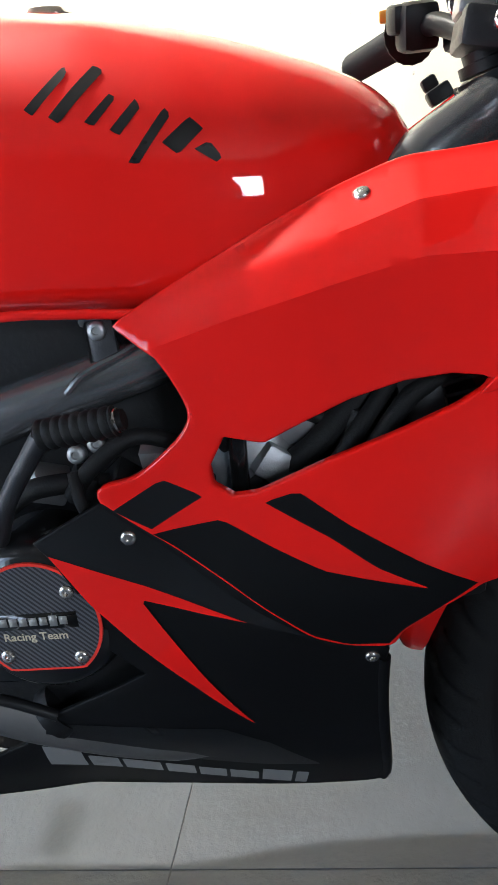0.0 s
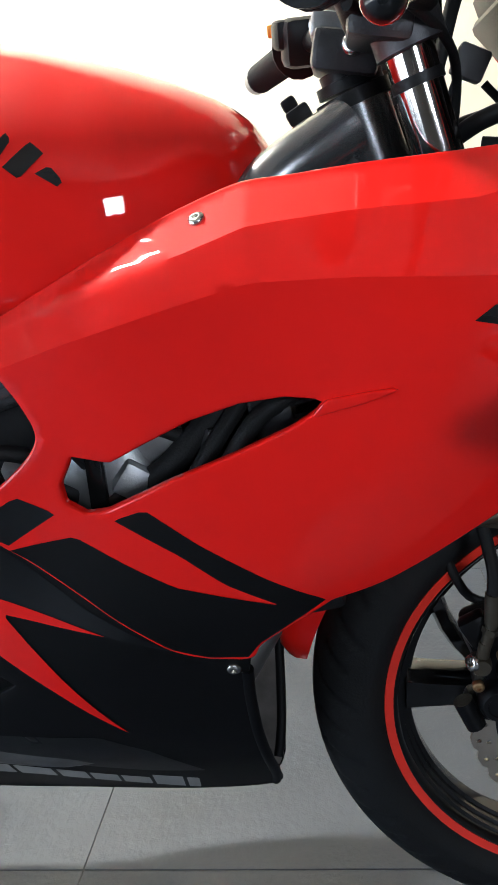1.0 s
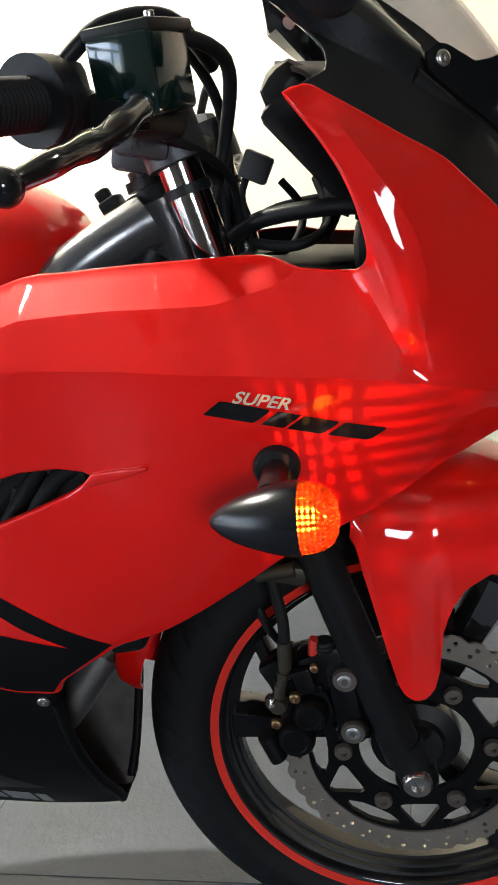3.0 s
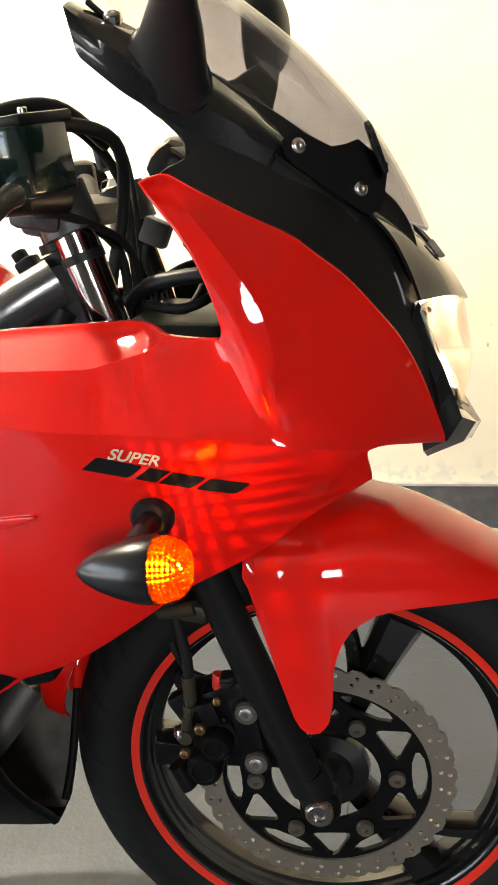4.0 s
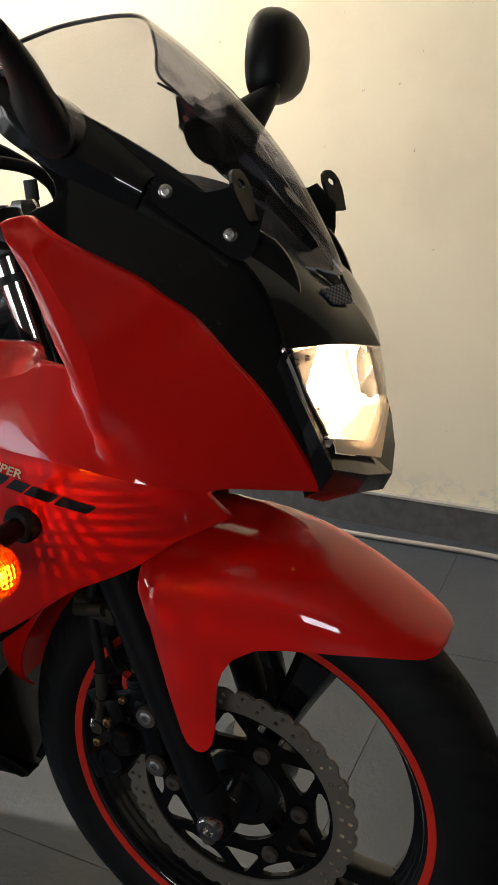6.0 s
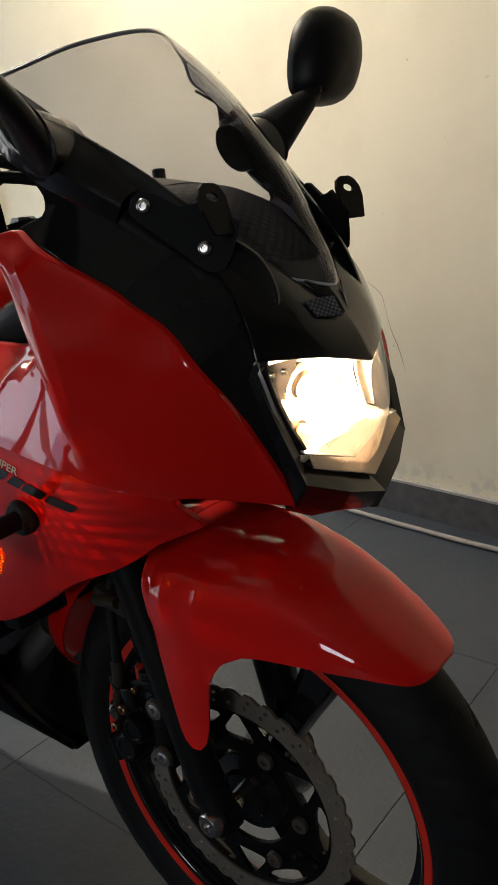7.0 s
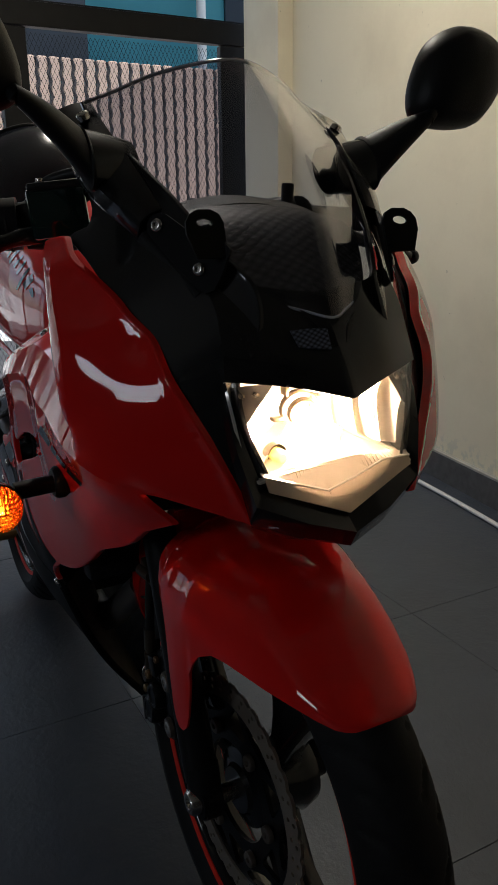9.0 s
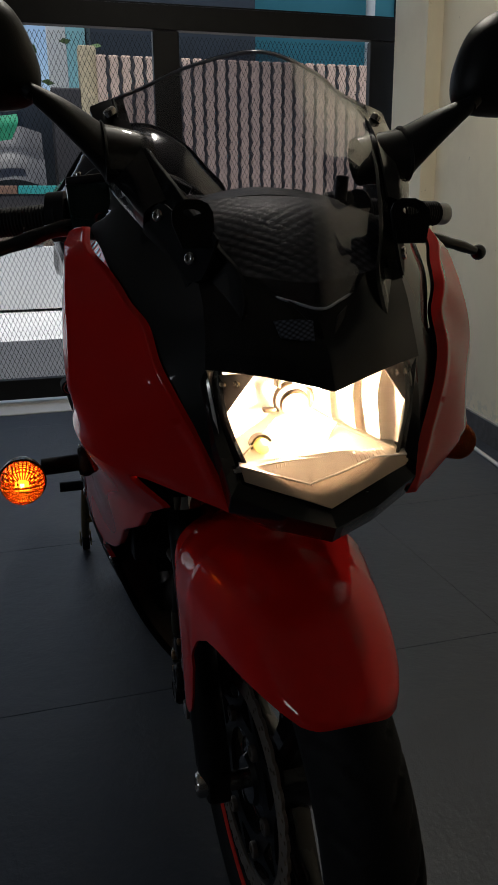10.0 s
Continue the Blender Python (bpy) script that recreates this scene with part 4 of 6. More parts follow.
for p in ((-.069, -.102, .430), (-.065, -.102, .363)):
    part("flange", lathe([(0, -.003), (.0125, -.003), (.0135, 0), (.0135, .003), (0, .003)], 20, 'Y', p), BUTTON, cal)
    bolt(p, (0, -1, 0), .0092, cal, ALLOY)
for p, r, mat in (((-.123, -.108, .412), .0065, BRASS), ((-.147, -.104, .375), .006, BRASS), ((-.098, -.1, .418), .0055, CAST_BLACK), ((-.1, -.104, .446), .005, BRASS), ((-.134, -.1, .437), .005, ALLOY)):
    bolt(p, (0, -1, 0), r, cal, mat)
banjo = part("banjo", joined(lathe([(0, -.012), (.0085, -.012), (.0105, -.006), (.0105, .006), (0, .006)], 18, 'Y', (-.143, -.095, .398)), tube([(-.143, -.098, .398), (-.138, -.1, .424)], .0062, 12)), OLIVE, cal, "olive banjo fitting")
bolt((-.151, -.1, .401), (-.75, -.55, .2), .0088, cal, STEEL)
part("bleed_cap", tube([(-.101, -.088, .452), (-.099, -.09, .467), (-.097, -.09, .473)], .0065, 12), surface("red_rubber", (.5, .03, .02), .5), cal, "red rubber cap")
part("slide_pin", tube([(-.095, -.088, .458), (-.066, -.088, .448)], .0072, 14), OLIVE, cal)
part("pin_boot", lathe([(0, -.006), (.009, -.006), (.0105, -.002), (.009, 0), (.0105, .003), (.009, .006), (0, .006)], 18, 'Z', (-.088, -.09, .466)), RUBBER, cal)
part("bracket", block((.05, .012, .026), (-.042, -.085, .385), .004, (0, -15, 0)), CAST_BLACK, cal)
part("brake_hose", tube([(-.129, -.1, .47), (-.128, -.099, .5), (-.132, -.096, .528), (-.138, -.088, .565), (-.135, -.07, .62), (-.16, -.06, .75), (-.165, -.05, .88), (-.14, -.04, .97), (-.125, -.08, 1.03), (-.16, -.15, 1.045), (-.19, -.17, 1.03)], .0062, 12), RUBBER, bike)
part("hose_ferrule", joined(tube([(-.129, -.1, .478), (-.131, -.1, .445)], .0078, 14), tube([(-.131, -.1, .446), (-.138, -.1, .42)], .0058, 12), tube([(-.132, -.1, .44), (-.1335, -.1, .434)], .0085, 6)), OLIVE, bike, "dull metal hose end")
part("hose_guide", joined(block((.06, .02, .022), (-.128, -.09, .556), .005, (0, 12, 0)), tube([(-.15, -.1, .556), (-.11, -.1, .562)], .008, 12)), OLIVE, bike)
part("speed_cable", tube([(-.10, -.03, .63), (-.165, -.035, .53), (-.15, -.045, .45), (-.11, -.045, .43)], .005, 10), RUBBER, bike)

# front mudguard
GX = [-.06, -.055, -.045, -.032, -.02, -.008, .004, .015, .021, .026, .035, .05, .076, .10, .13, .165, .2, .225, .243, .252, .257, .26]
GLOW = [.598, .59, .541, .476, .425, .413, .413, .423, .444, .487, .518, .538, .551, .554, .554, .553, .551, .547, .543, .542, .543, .546]
GTOP = [.655, .656, .657, .657, .657, .656, .655, .654, .653, .652, .651, .65, .645, .639, .627, .609, .587, .571, .561, .556, .552, .5485]
GWIDE = [.122, .125, .128, .129, .129, .129, .128, .127, .126, .125, .123, .119, .112, .106, .098, .088, .075, .063, .051, .041, .031, .018]
rows = []
for x in sorted([*resample(np.array(GX)[:, None], 60)[:, 0], .2465, .2495, .2535, .2555, .2585]):
    lo, hi, w = (float(np.interp(x, GX, q)) for q in (GLOW, GTOP, GWIDE))
    w *= .885 + .045 * min(1, max(0, (x - .05) / .15))
    knee = min(max(lo + .004, hi - .085), lo + (hi - lo) * .6)
    half = [(x, -w * (1 if x > .03 else .97 + .03 * f), lo + (knee - lo) * f) for f in np.linspace(0, 1, 7)[:-1]]
    arc = [(x, -w * math.cos(a) ** .8, knee + (hi - knee) * math.sin(a) ** .9) for a in np.linspace(0, math.pi / 2, 12)]
    right = half + arc
    rows.append(right + [(p[0], -p[1], p[2]) for p in right[::-1][1:]])
bm = bmesh.new()
vs = grid_mesh(bm, rows)
bm.faces.new(vs[-1])
thick(bm, .003)
for v in bm.verts:
    v.co.x = -.05 + (v.co.x + .06) * (.304 / .32)
guard = part("front_mudguard", bm, RED, bike, "glossy red front mudguard")
rows = []
for k in range(20):
    f = k / 19
    a = radians(96 + 72 * f)
    ro, ri = .372 + .004 * f, .331
    tip = math.sqrt(max(.02, 1 - max(0, (f - .72) / .28) ** 2))
    w = (.076 - .01 * f) * (.35 + .65 * tip)
    ro, ri = ri + (ro - ri) * (.4 + .6 * tip), ri
    prof = [(ri, -w), ((ri + ro) / 2, -w), (ro - .008, -w * .97), (ro - .001, -w * .8), (ro + .002, -w * .4), (ro + .003, 0)]
    prof = prof + [(r, -y) for r, y in prof[::-1][1:]]
    rows.append([(r * math.cos(a), y + WY, AX + r * math.sin(a)) for r, y in prof])
bm = bmesh.new()
grid_mesh(bm, rows)
thick(bm, .003)
part("rear_flap", bm, RED, guard)

# nose, headlight
NOSE_R = [(.085, -.104, .955), (.112, -.103, .925), (.127, -.104, .894), (.136, -.107, .866)]
NOSE_Q = [(.112, -.055, .945), (.140, -.055, .91), (.157, -.056, .882), (.164, -.056, .861)]
NOSE_C = [(.118, 0, .938), (.149, 0, .903), (.171, 0, .876), (.186, 0, .848)]
flip = lambda c: [(p[0], -p[1], p[2]) for p in c]
NOSE_V = [tuple(a + (b - a) * .93 for a, b in zip(p, q)) for p, q in zip(NOSE_Q, NOSE_C)]
cowl = part("nose_cowl", loft([NOSE_R, NOSE_Q, NOSE_V, NOSE_C, flip(NOSE_V), flip(NOSE_Q), flip(NOSE_R)], 24, 40, .003), BLACK_GLOSS, bike, "gloss black nose cowl")
part("scoop_plate", loft([[(.149, -.046, .910), (.153, -.028, .911), (.156, -.01, .910)], [(.159, -.042, .896), (.163, -.027, .894), (.167, -.012, .893)]], 8, 5, .002), LIT_SCALE_PRINT, cowl, "small scaled plate in the nose scoop")
part("scoop", joined(loft([[(.136, -.028, .9255), (.15, -.012, .907), (.158, -.010, .894)], [(.146, -.004, .917), (.155, -.002, .905), (.161, -.001, .893)]], 8, 5, .002),
                     loft([[(.140, .03, .92), (.150, .022, .905), (.157, .018, .893)], [(.148, .018, .912), (.156, .012, .9), (.161, .008, .892)]], 8, 5, .002)), BLACK_PLASTIC, cowl, "dark nose scoop with mesh")
IN = [(.136, -.107, .866), (.152, -.096, .811), (.164, -.083, .766), (.174, -.042, .750), (.178, 0, .737)]
OUTER = [(.132, -.110, .86), (.155, -.105, .804), (.171, -.094, .754), (.188, -.047, .734), (.198, 0, .72)]
UNDER = [(.128, -.112, .85), (.148, -.106, .79), (.157, -.093, .732), (.176, -.046, .714), (.188, 0, .702)]
BACK = [(.118, -.1, .83), (.13, -.09, .775), (.135, -.08, .718), (.14, -.045, .7), (.14, 0, .69)]
loop = lambda c: c + flip(c)[::-1][1:]


def angular(c):
    """The same line with tight corners: straight between its points."""
    p = [Vector(q) for q in c]
    out = [p[0]]
    for a, b in zip(p, p[1:]):
        out += [a.lerp(b, .06), a.lerp(b, .94), b]
    return [tuple(q) for q in out]


bezel = bmesh.new()
grid_mesh(bezel, [[q for q in resample(smooth_line(angular(loop(c)), 4), 120)] for c in (IN, OUTER, UNDER, BACK)], close_v=True)
bmesh.ops.recalc_face_normals(bezel, faces=bezel.faces[:])
part("headlight_bezel", bezel, BLACK_GLOSS, bike, "gloss black headlight surround")
lamp_top = [(.136, -.0985, .850), (.165, -.052, .846), (.184, 0, .833)]
lamp_mid = [(.152, -.087, .795), (.178, -.045, .785), (.19, 0, .775)]
light = part("headlight", loft([loop(lamp_top), loop(lamp_mid), loop([(.164, -.074, .752), (.174, -.038, .736), (.178, 0, .724)])], 40, 14, .0025), CLEAR, bike, "clear headlight lens, lamp lit")
light.visible_shadow = False
ROUGH_CHROME = surface("lamp_chrome", (.8, .72, .62), .22, 1.0, vary=.1, scale=60)
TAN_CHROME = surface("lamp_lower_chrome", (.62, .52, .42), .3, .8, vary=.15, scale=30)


# the lens fills the wider, higher opening
light.data.transform(Matrix.Translation((0, 0, .737)) @ Matrix.Diagonal((1, 1.1, 1.03, 1)) @ Matrix.Translation((0, 0, -.724)))
PLATE_GREY = surface("lamp_corner_grey", (.12, .105, .095), .45, .2, vary=.25, scale=40)
DARK_RING = surface("bulb_holder_metal", (.1, .07, .045), .35, .8, vary=.2, scale=80)
# curved mirror on one side, four upright mirror segments on the other, each set back a little from the next
part("reflector", loft([[(.135, -.106, .866), (.13, -.07, .868), (.145, -.035, .862), (.158, .004, .846)],
                        [(.142, -.105, .85), (.103, -.075, .848), (.1, -.035, .846), (.108, .004, .838)],
                        [(.149, -.102, .825), (.104, -.075, .825), (.094, -.035, .825), (.1, .004, .822)],
                        [(.158, -.098, .79), (.115, -.075, .792), (.104, -.035, .806), (.106, .004, .812)]], 30, 24), HEAD_GLOW, light, "lit warm reflector bowl")
SEGMENTS = [(.004, .026, .098), (.026, .049, .104), (.049, .07, .112), (.07, .101, .124)]
for y0, y1, back in SEGMENTS:
    yc, drop = (y0 + y1) / 2, .3 * y0
    rim = [float(np.interp(y, [0, .05, .1], [.166, .15, .128])) for y in (y0, yc, y1)]
    part("mirror_segment", loft([[(rim[0], y0, .862), (rim[1], yc, .863), (rim[2], y1, .86)],
                                 [(back + .008, y0, .845), (back, yc, .845), (back + .014, y1, .842)],
                                 [(back + .004, y0, .822), (back - .004, yc, .82), (back + .01, y1, .817)],
                                 [(back + .014, y0, .806 - drop), (back + .01, yc, .802 - drop), (back + .022, y1, .796 - drop)]], 10, 16, .0015), GLOW_SOFT, light)
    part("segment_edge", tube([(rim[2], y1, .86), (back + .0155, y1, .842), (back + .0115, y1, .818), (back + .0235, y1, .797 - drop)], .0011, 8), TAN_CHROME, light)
# roof-shaped shelf below them, with raised ridge lines
part("shelf", loft([[(.1, -.1, .782), (.1, -.05, .803), (.1, -.012, .819), (.1, .04, .801), (.1, .1, .774)],
                    [(.135, -.098, .777), (.135, -.05, .797), (.135, -.012, .808), (.135, .04, .794), (.135, .098, .772)],
                    [(.166, -.088, .776), (.166, -.05, .78), (.166, -.012, .781), (.166, .04, .779), (.166, .088, .77)]], 40, 18), GLOW_SOFT, light, "warm chrome shelf under the mirrors")
for line in ([(.122, .004, .815), (.134, .028, .802), (.146, .082, .777)], [(.126, -.036, .812), (.14, -.062, .794), (.152, -.085, .779)], [(.134, .024, .804), (.146, .012, .797), (.16, .0, .784)]):
    part("shelf_edge", tube(line, .0013, 8), HEAD_GLOW, light)
# ribbed step with a bent front edge, and the plain panel below it
EDGE = [(.168, -.084, .780), (.174, -.018, .758), (.172, .018, .767), (.168, .052, .777), (.164, .086, .775)]
part("lower_step", loft([[(.160, -.084, .782), (.164, -.018, .784), (.164, .018, .785), (.162, .052, .782), (.158, .088, .779)], angular(EDGE)], 40, 6, .0015, False), GLOW_SOFT, light, "ribbed chrome step")
part("step_edge", tube(angular(EDGE), .0012, 8, 2), HEAD_GLOW, light)
part("step_ribs", joined(*[tube([(.1635, -.05 + .0042 * k, .7845), (.17 - abs(k - 10) * .0001, -.05 + .0042 * k + .003, float(np.interp(-.047 + .0042 * k, [p[1] for p in EDGE], [p[2] for p in EDGE])) + .002)], .0005, 5) for k in range(27)]), GLOW_SOFT, light)
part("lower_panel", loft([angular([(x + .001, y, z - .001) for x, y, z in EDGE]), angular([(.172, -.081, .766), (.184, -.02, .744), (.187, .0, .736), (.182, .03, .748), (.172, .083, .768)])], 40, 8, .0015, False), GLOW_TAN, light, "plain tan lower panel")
for s in (-1, 1):
    part("corner_plate", loft([[(.149, s * .064, .862), (.143, s * .083, .862), (.134, s * .1, .860)], [(.148, s * .076, .846), (.142, s * .088, .846), (.135, s * .101, .846)], [(.146, s * .091, .826), (.143, s * .096, .824), (.138, s * .102, .822)]], 12, 12, .001), PLATE_GREY, light, "grey riveted corner plate")
    for y, z, x in ((.080, .853, .1445), (.092, .852, .1395), (.095, .838, .1395)):
        part("rivet", lathe([(0, .004), (.0025, .0033), (.0042, 0), (0, -.003)], 12, 'X', (x, s * y, z)), ROUGH_CHROME, light)
# bulb in its ringed holder, parking bulb in a dark cup
tip = (0, 18, -8)
for r, h in ((.0195, .0), (.0135, .008)):
    part("bulb_ring", moved(moved(lathe([(r - .0016, h - .004), (r - .0014, h + .002), (r, h + .0026), (r + .0014, h + .001), (r + .0012, h - .004), (r - .0016, h - .004)], 36, 'X'), turn=tip), (.112, -.0135, .826)), DARK_RING, light)
part("bulb", moved(moved(lathe([(0, .026), (.004, .025), (.0065, .021), (.0072, .012), (.0072, -.006), (0, -.006)], 18, 'X'), turn=(0, 24, 14)), (.112, -.0125, .824)), BULB_GLOW, light, "lit bulb")
for size, c in (((.012, .004, .012), (.112, -.03, .846)), ((.012, .004, .014), (.112, .008, .842)), ((.01, .012, .004), (.114, -.04, .818))):
    part("bulb_tab", block(size, c, .001), DARK_RING, light)
part("parking_cup", lathe([(.0085, -.004), (.0092, .003), (.011, .003), (.0105, -.008), (0, -.008), (.0085, -.004)], 22, 'X', (.14, -.056, .7905)), DARK_RING, light)
part("side_bulb", lathe([(0, .016), (.0045, .0145), (.0072, .008), (.0072, -.004), (0, -.006)], 16, 'X', (.14, -.056, .7905)), BULB_SIDE, light, "small lit parking bulb")

# windscreen
# pale colour paints the glint that the screen's cut edge catches
EDGE_GLINT = surface("acrylic_edge_glint", (.5, .52, .56), .15, .3, vary=.1)
WS_SIDE = [(-.106, -.150, 1.126), (-.06, -.147, 1.082), (0, -.138, 1.034), (.05, -.113, .987), (.088, -.089, .955), (.104, -.073, .941)]
WS_A = [(-.103, -.116, 1.139), (-.047, -.122, 1.094), (.015, -.11, 1.037), (.06, -.09, .992), (.1, -.068, .956), (.118, -.052, .934)]
WS_B = [(-.074, -.07, 1.157), (-.024, -.074, 1.112), (.033, -.066, 1.057), (.083, -.05, 1.0), (.12, -.036, .953), (.138, -.024, .925)]
WS_C = [(-.045, 0, 1.169), (0, 0, 1.133), (.052, 0, 1.083), (.103, 0, 1.018), (.135, 0, .958), (.151, 0, .919)]
screen = part("windscreen", loft([WS_SIDE, WS_A, WS_B, WS_C, flip(WS_B), flip(WS_A), flip(WS_SIDE)], 30, 56, .003), SMOKE, bike, "smoked clear acrylic windscreen")
screen.visible_shadow = False
part("screen_rim", tube([WS_SIDE[0], WS_A[0], WS_B[0], WS_C[0], flip(WS_B)[0], flip(WS_A)[0], flip(WS_SIDE)[0]], .0018, 8), EDGE_GLINT, screen)
for s in (-1, 1):
    c = [(p[0] - .002, p[1] * s * -1 - s * 0, p[2] - .002) for p in WS_SIDE]
    part("screen_edge", tube([(p[0], -p[1] if s > 0 else p[1], p[2]) for p in WS_SIDE], .0024, 8), BLACK_GLOSS, screen)
for s in (-1, 1):
    ear = [[(-.119, .138, 1.131), (-.06, .138, 1.096), (-.01, .129, 1.057), (.03, .119, 1.018)], [(-.118, .158, 1.127), (-.066, .16, 1.09), (-.015, .15, 1.052), (.03, .132, 1.014)],
           [(-.117, .175, 1.12), (-.072, .178, 1.077), (-.022, .166, 1.04), (.03, .142, 1.006)], [(-.113, .172, 1.084), (-.082, .172, 1.056), (-.045, .164, 1.026), (.02, .142, .99)], [(-.1, .15, 1.086), (-.07, .15, 1.05), (-.04, .15, 1.02), (.02, .135, .985)]]
    part("screen_ear", loft([[(x, s * y, z) for x, y, z in c] for c in ear], 18, 14, .003, False), COWL_BLACK, screen, "gloss black cowl ear holding the screen")
    bolt((-.085, s * .157, 1.112), (.15, s * .5, .85), .0072, screen)
part("screen_lip", tube([WS_SIDE[5], WS_A[5], WS_B[5], WS_C[5], flip(WS_B)[5], flip(WS_A)[5], flip(WS_SIDE)[5]], .0014, 8), EDGE_GLINT, screen)
# dash cover under the screen, printed lower part
part("dash_cover", loft([[(-.02, -.125, 1.0), (.01, -.12, .985), (.055, -.098, .955), (.1, -.07, .928)], [(-.02, -.065, 1.015), (.02, -.062, 1.0), (.065, -.05, .965), (.115, -.03, .922)],
                         [(-.02, 0, 1.02), (.025, 0, 1.005), (.07, 0, .97), (.125, 0, .915)],
                         [(-.02, .065, 1.015), (.02, .062, 1.0), (.065, .05, .965), (.115, .03, .922)], [(-.02, .125, 1.0), (.01, .12, .985), (.055, .098, .955), (.1, .07, .928)]], 20, 24), SCALE_PRINT, bike, "black dash cover with scaled texture")

# brackets at the screen's foot: a plate bolted to the cowl, with a slotted tab turned forward
for s in (-1, 1):
    a, b = Vector((.045, s * .130, 1.003)), Vector((.092, s * .109, .964))
    u = (b - a).normalized()
    out = Vector((.35, s, .38))
    out = (out - u * out.dot(u)).normalized()
    v = (out.cross(u) * s).normalized() * -1
    v = v if v.z > 0 else -v
    plate = [(-.013, -.001), (-.011, -.007), (-.006, -.012), (.003, -.014), (.074, -.015), (.084, -.012), (.089, -.004), (.087, .01), (.078, .034), (.044, .036), (.036, .026), (.026, .017), (.012, .015), (-.001, .013), (-.009, .008)]
    bm = flat_shape([plate], .003)
    for w in bm.verts:
        w.co = a + u * w.co.x + v * w.co.z + out * (w.co.y - .002)
    bmesh.ops.recalc_face_normals(bm, faces=bm.faces[:])
    pan = part("lamp_bracket", bm, BLACK_SATIN, bike, "black sheet-metal lamp bracket", smooth=False)
    tab = flat_shape([[(-.019, -.03), (-.02, .002), (-.016, .010), (-.008, .014), (.006, .014), (.014, .010), (.019, .003), (.0195, -.008), (.012, -.03)], ring(0, .002, .0085, 18, .5)], .003)
    for w in tab.verts:
        w.co = Vector((.105, s * .109, 1.003)) + Vector((.1, s, 0)) * w.co.x + Vector((-.3, 0, .95)) * w.co.z + Vector((.95, 0, .3)) * w.co.y
    bmesh.ops.recalc_face_normals(tab, faces=tab.faces[:])
    part("bracket_tab", tab, BLACK_SATIN, pan, smooth=False)
    for q in (a, b):
        bolt(q + out * .001, out, .0066, pan)
    # dark tube laid in to draw the black void of the recess below the plate
    part("recess_tube", tube([a - v * .021 - out * .010 - u * .012, a - v * .021 - out * .012 + u * .03, b - v * .022 - out * .012 + u * .012], .009, 12), RUBBER, pan)

# mirrors
MIRROR = [(-.066, -.034), (-.064, -.006), (-.046, .033), (-.013, .055), (.018, .059), (.055, .047), (.066, .021), (.061, -.014), (.036, -.047), (.006, -.056), (-.037, -.055), (-.058, -.047)]
for s in (-1, 1):
    c = Vector((-.03, s * .294, 1.166 if s > 0 else 1.160))
    rim = smooth_line(MIRROR, 4, True)
    rows = []
    for depth, g in ((-.016, .9), (-.017, .96), (-.013, 1.0), (-.004, 1.0), (.008, .95), (.02, .83), (.029, .62), (.034, .36), (.036, .1)):
        rows.append([c + Vector((depth, s * p[0] * g, p[1] * g)) for p in rim])
    bm = bmesh.new()
    vs = grid_mesh(bm, rows, close_u=True)
    bm.faces.new(vs[0])
    bm.faces.new(vs[-1])
    bmesh.ops.recalc_face_normals(bm, faces=bm.faces[:])
    mir = part("rear_view_mirror", bm, BLACK_PLASTIC, bike, "black plastic rear-view mirror")
    glass_plate = flat_shape([[(p[0] * .9, p[1] * .9) for p in rim]], .002)
    for w in glass_plate.verts:
        w.co = c + Vector((-.017 + w.co.y, s * w.co.x, w.co.z))
    bmesh.ops.recalc_face_normals(glass_plate, faces=glass_plate.faces[:])
    part("mirror_glass", glass_plate, CHROME, mir)
    d, u = Vector((.69, 0, -.72)), Vector((.72, 0, .69))

    def oval(q, a1, a2):
        return [q + d * (a1 * math.cos(a)) + u * (a2 * math.sin(a)) for a in [2 * math.pi * k / 28 for k in range(28)]]
    base, top = Vector((-.043, s * .168, 1.066)), Vector((-.014, s * .238, 1.118))
    rows = [oval(base, .037, .024), oval(base.lerp(top, .04), .0375, .0245), oval(base.lerp(top, .06), .0345, .0215)]
    for j in range(1, 13):
        f = .06 + .94 * j / 12
        rows.append(oval(base.lerp(top, f) + u * (.004 * math.sin(math.pi * f)), .0345 - .0245 * f, .0215 - .0125 * f))
    bm = bmesh.new()
    vs = grid_mesh(bm, rows, close_u=True)
    bm.faces.new(vs[0])
    bm.faces.new(vs[-1])
    bmesh.ops.recalc_face_normals(bm, faces=bm.faces[:])
    part("mirror_stem", bm, BLACK_PLASTIC, mir)
    rows = [oval(Vector((-.05, s * y, 1.06)) + Vector((.007, 0, .006)) * f, .032 + .004 * f, .02 + .003 * f) for y, f in ((.118, 0), (.135, .4), (.15, .7), (.168, 1))]
    bm = bmesh.new()
    grid_mesh(bm, rows, close_u=True)
    bmesh.ops.recalc_face_normals(bm, faces=bm.faces[:])
    part("mirror_foot", bm, COWL_BLACK, mir)
    part("swivel", tube([top, top + Vector((-.006, s * .016, .014))], .008, 14), BLACK_PLASTIC, mir)

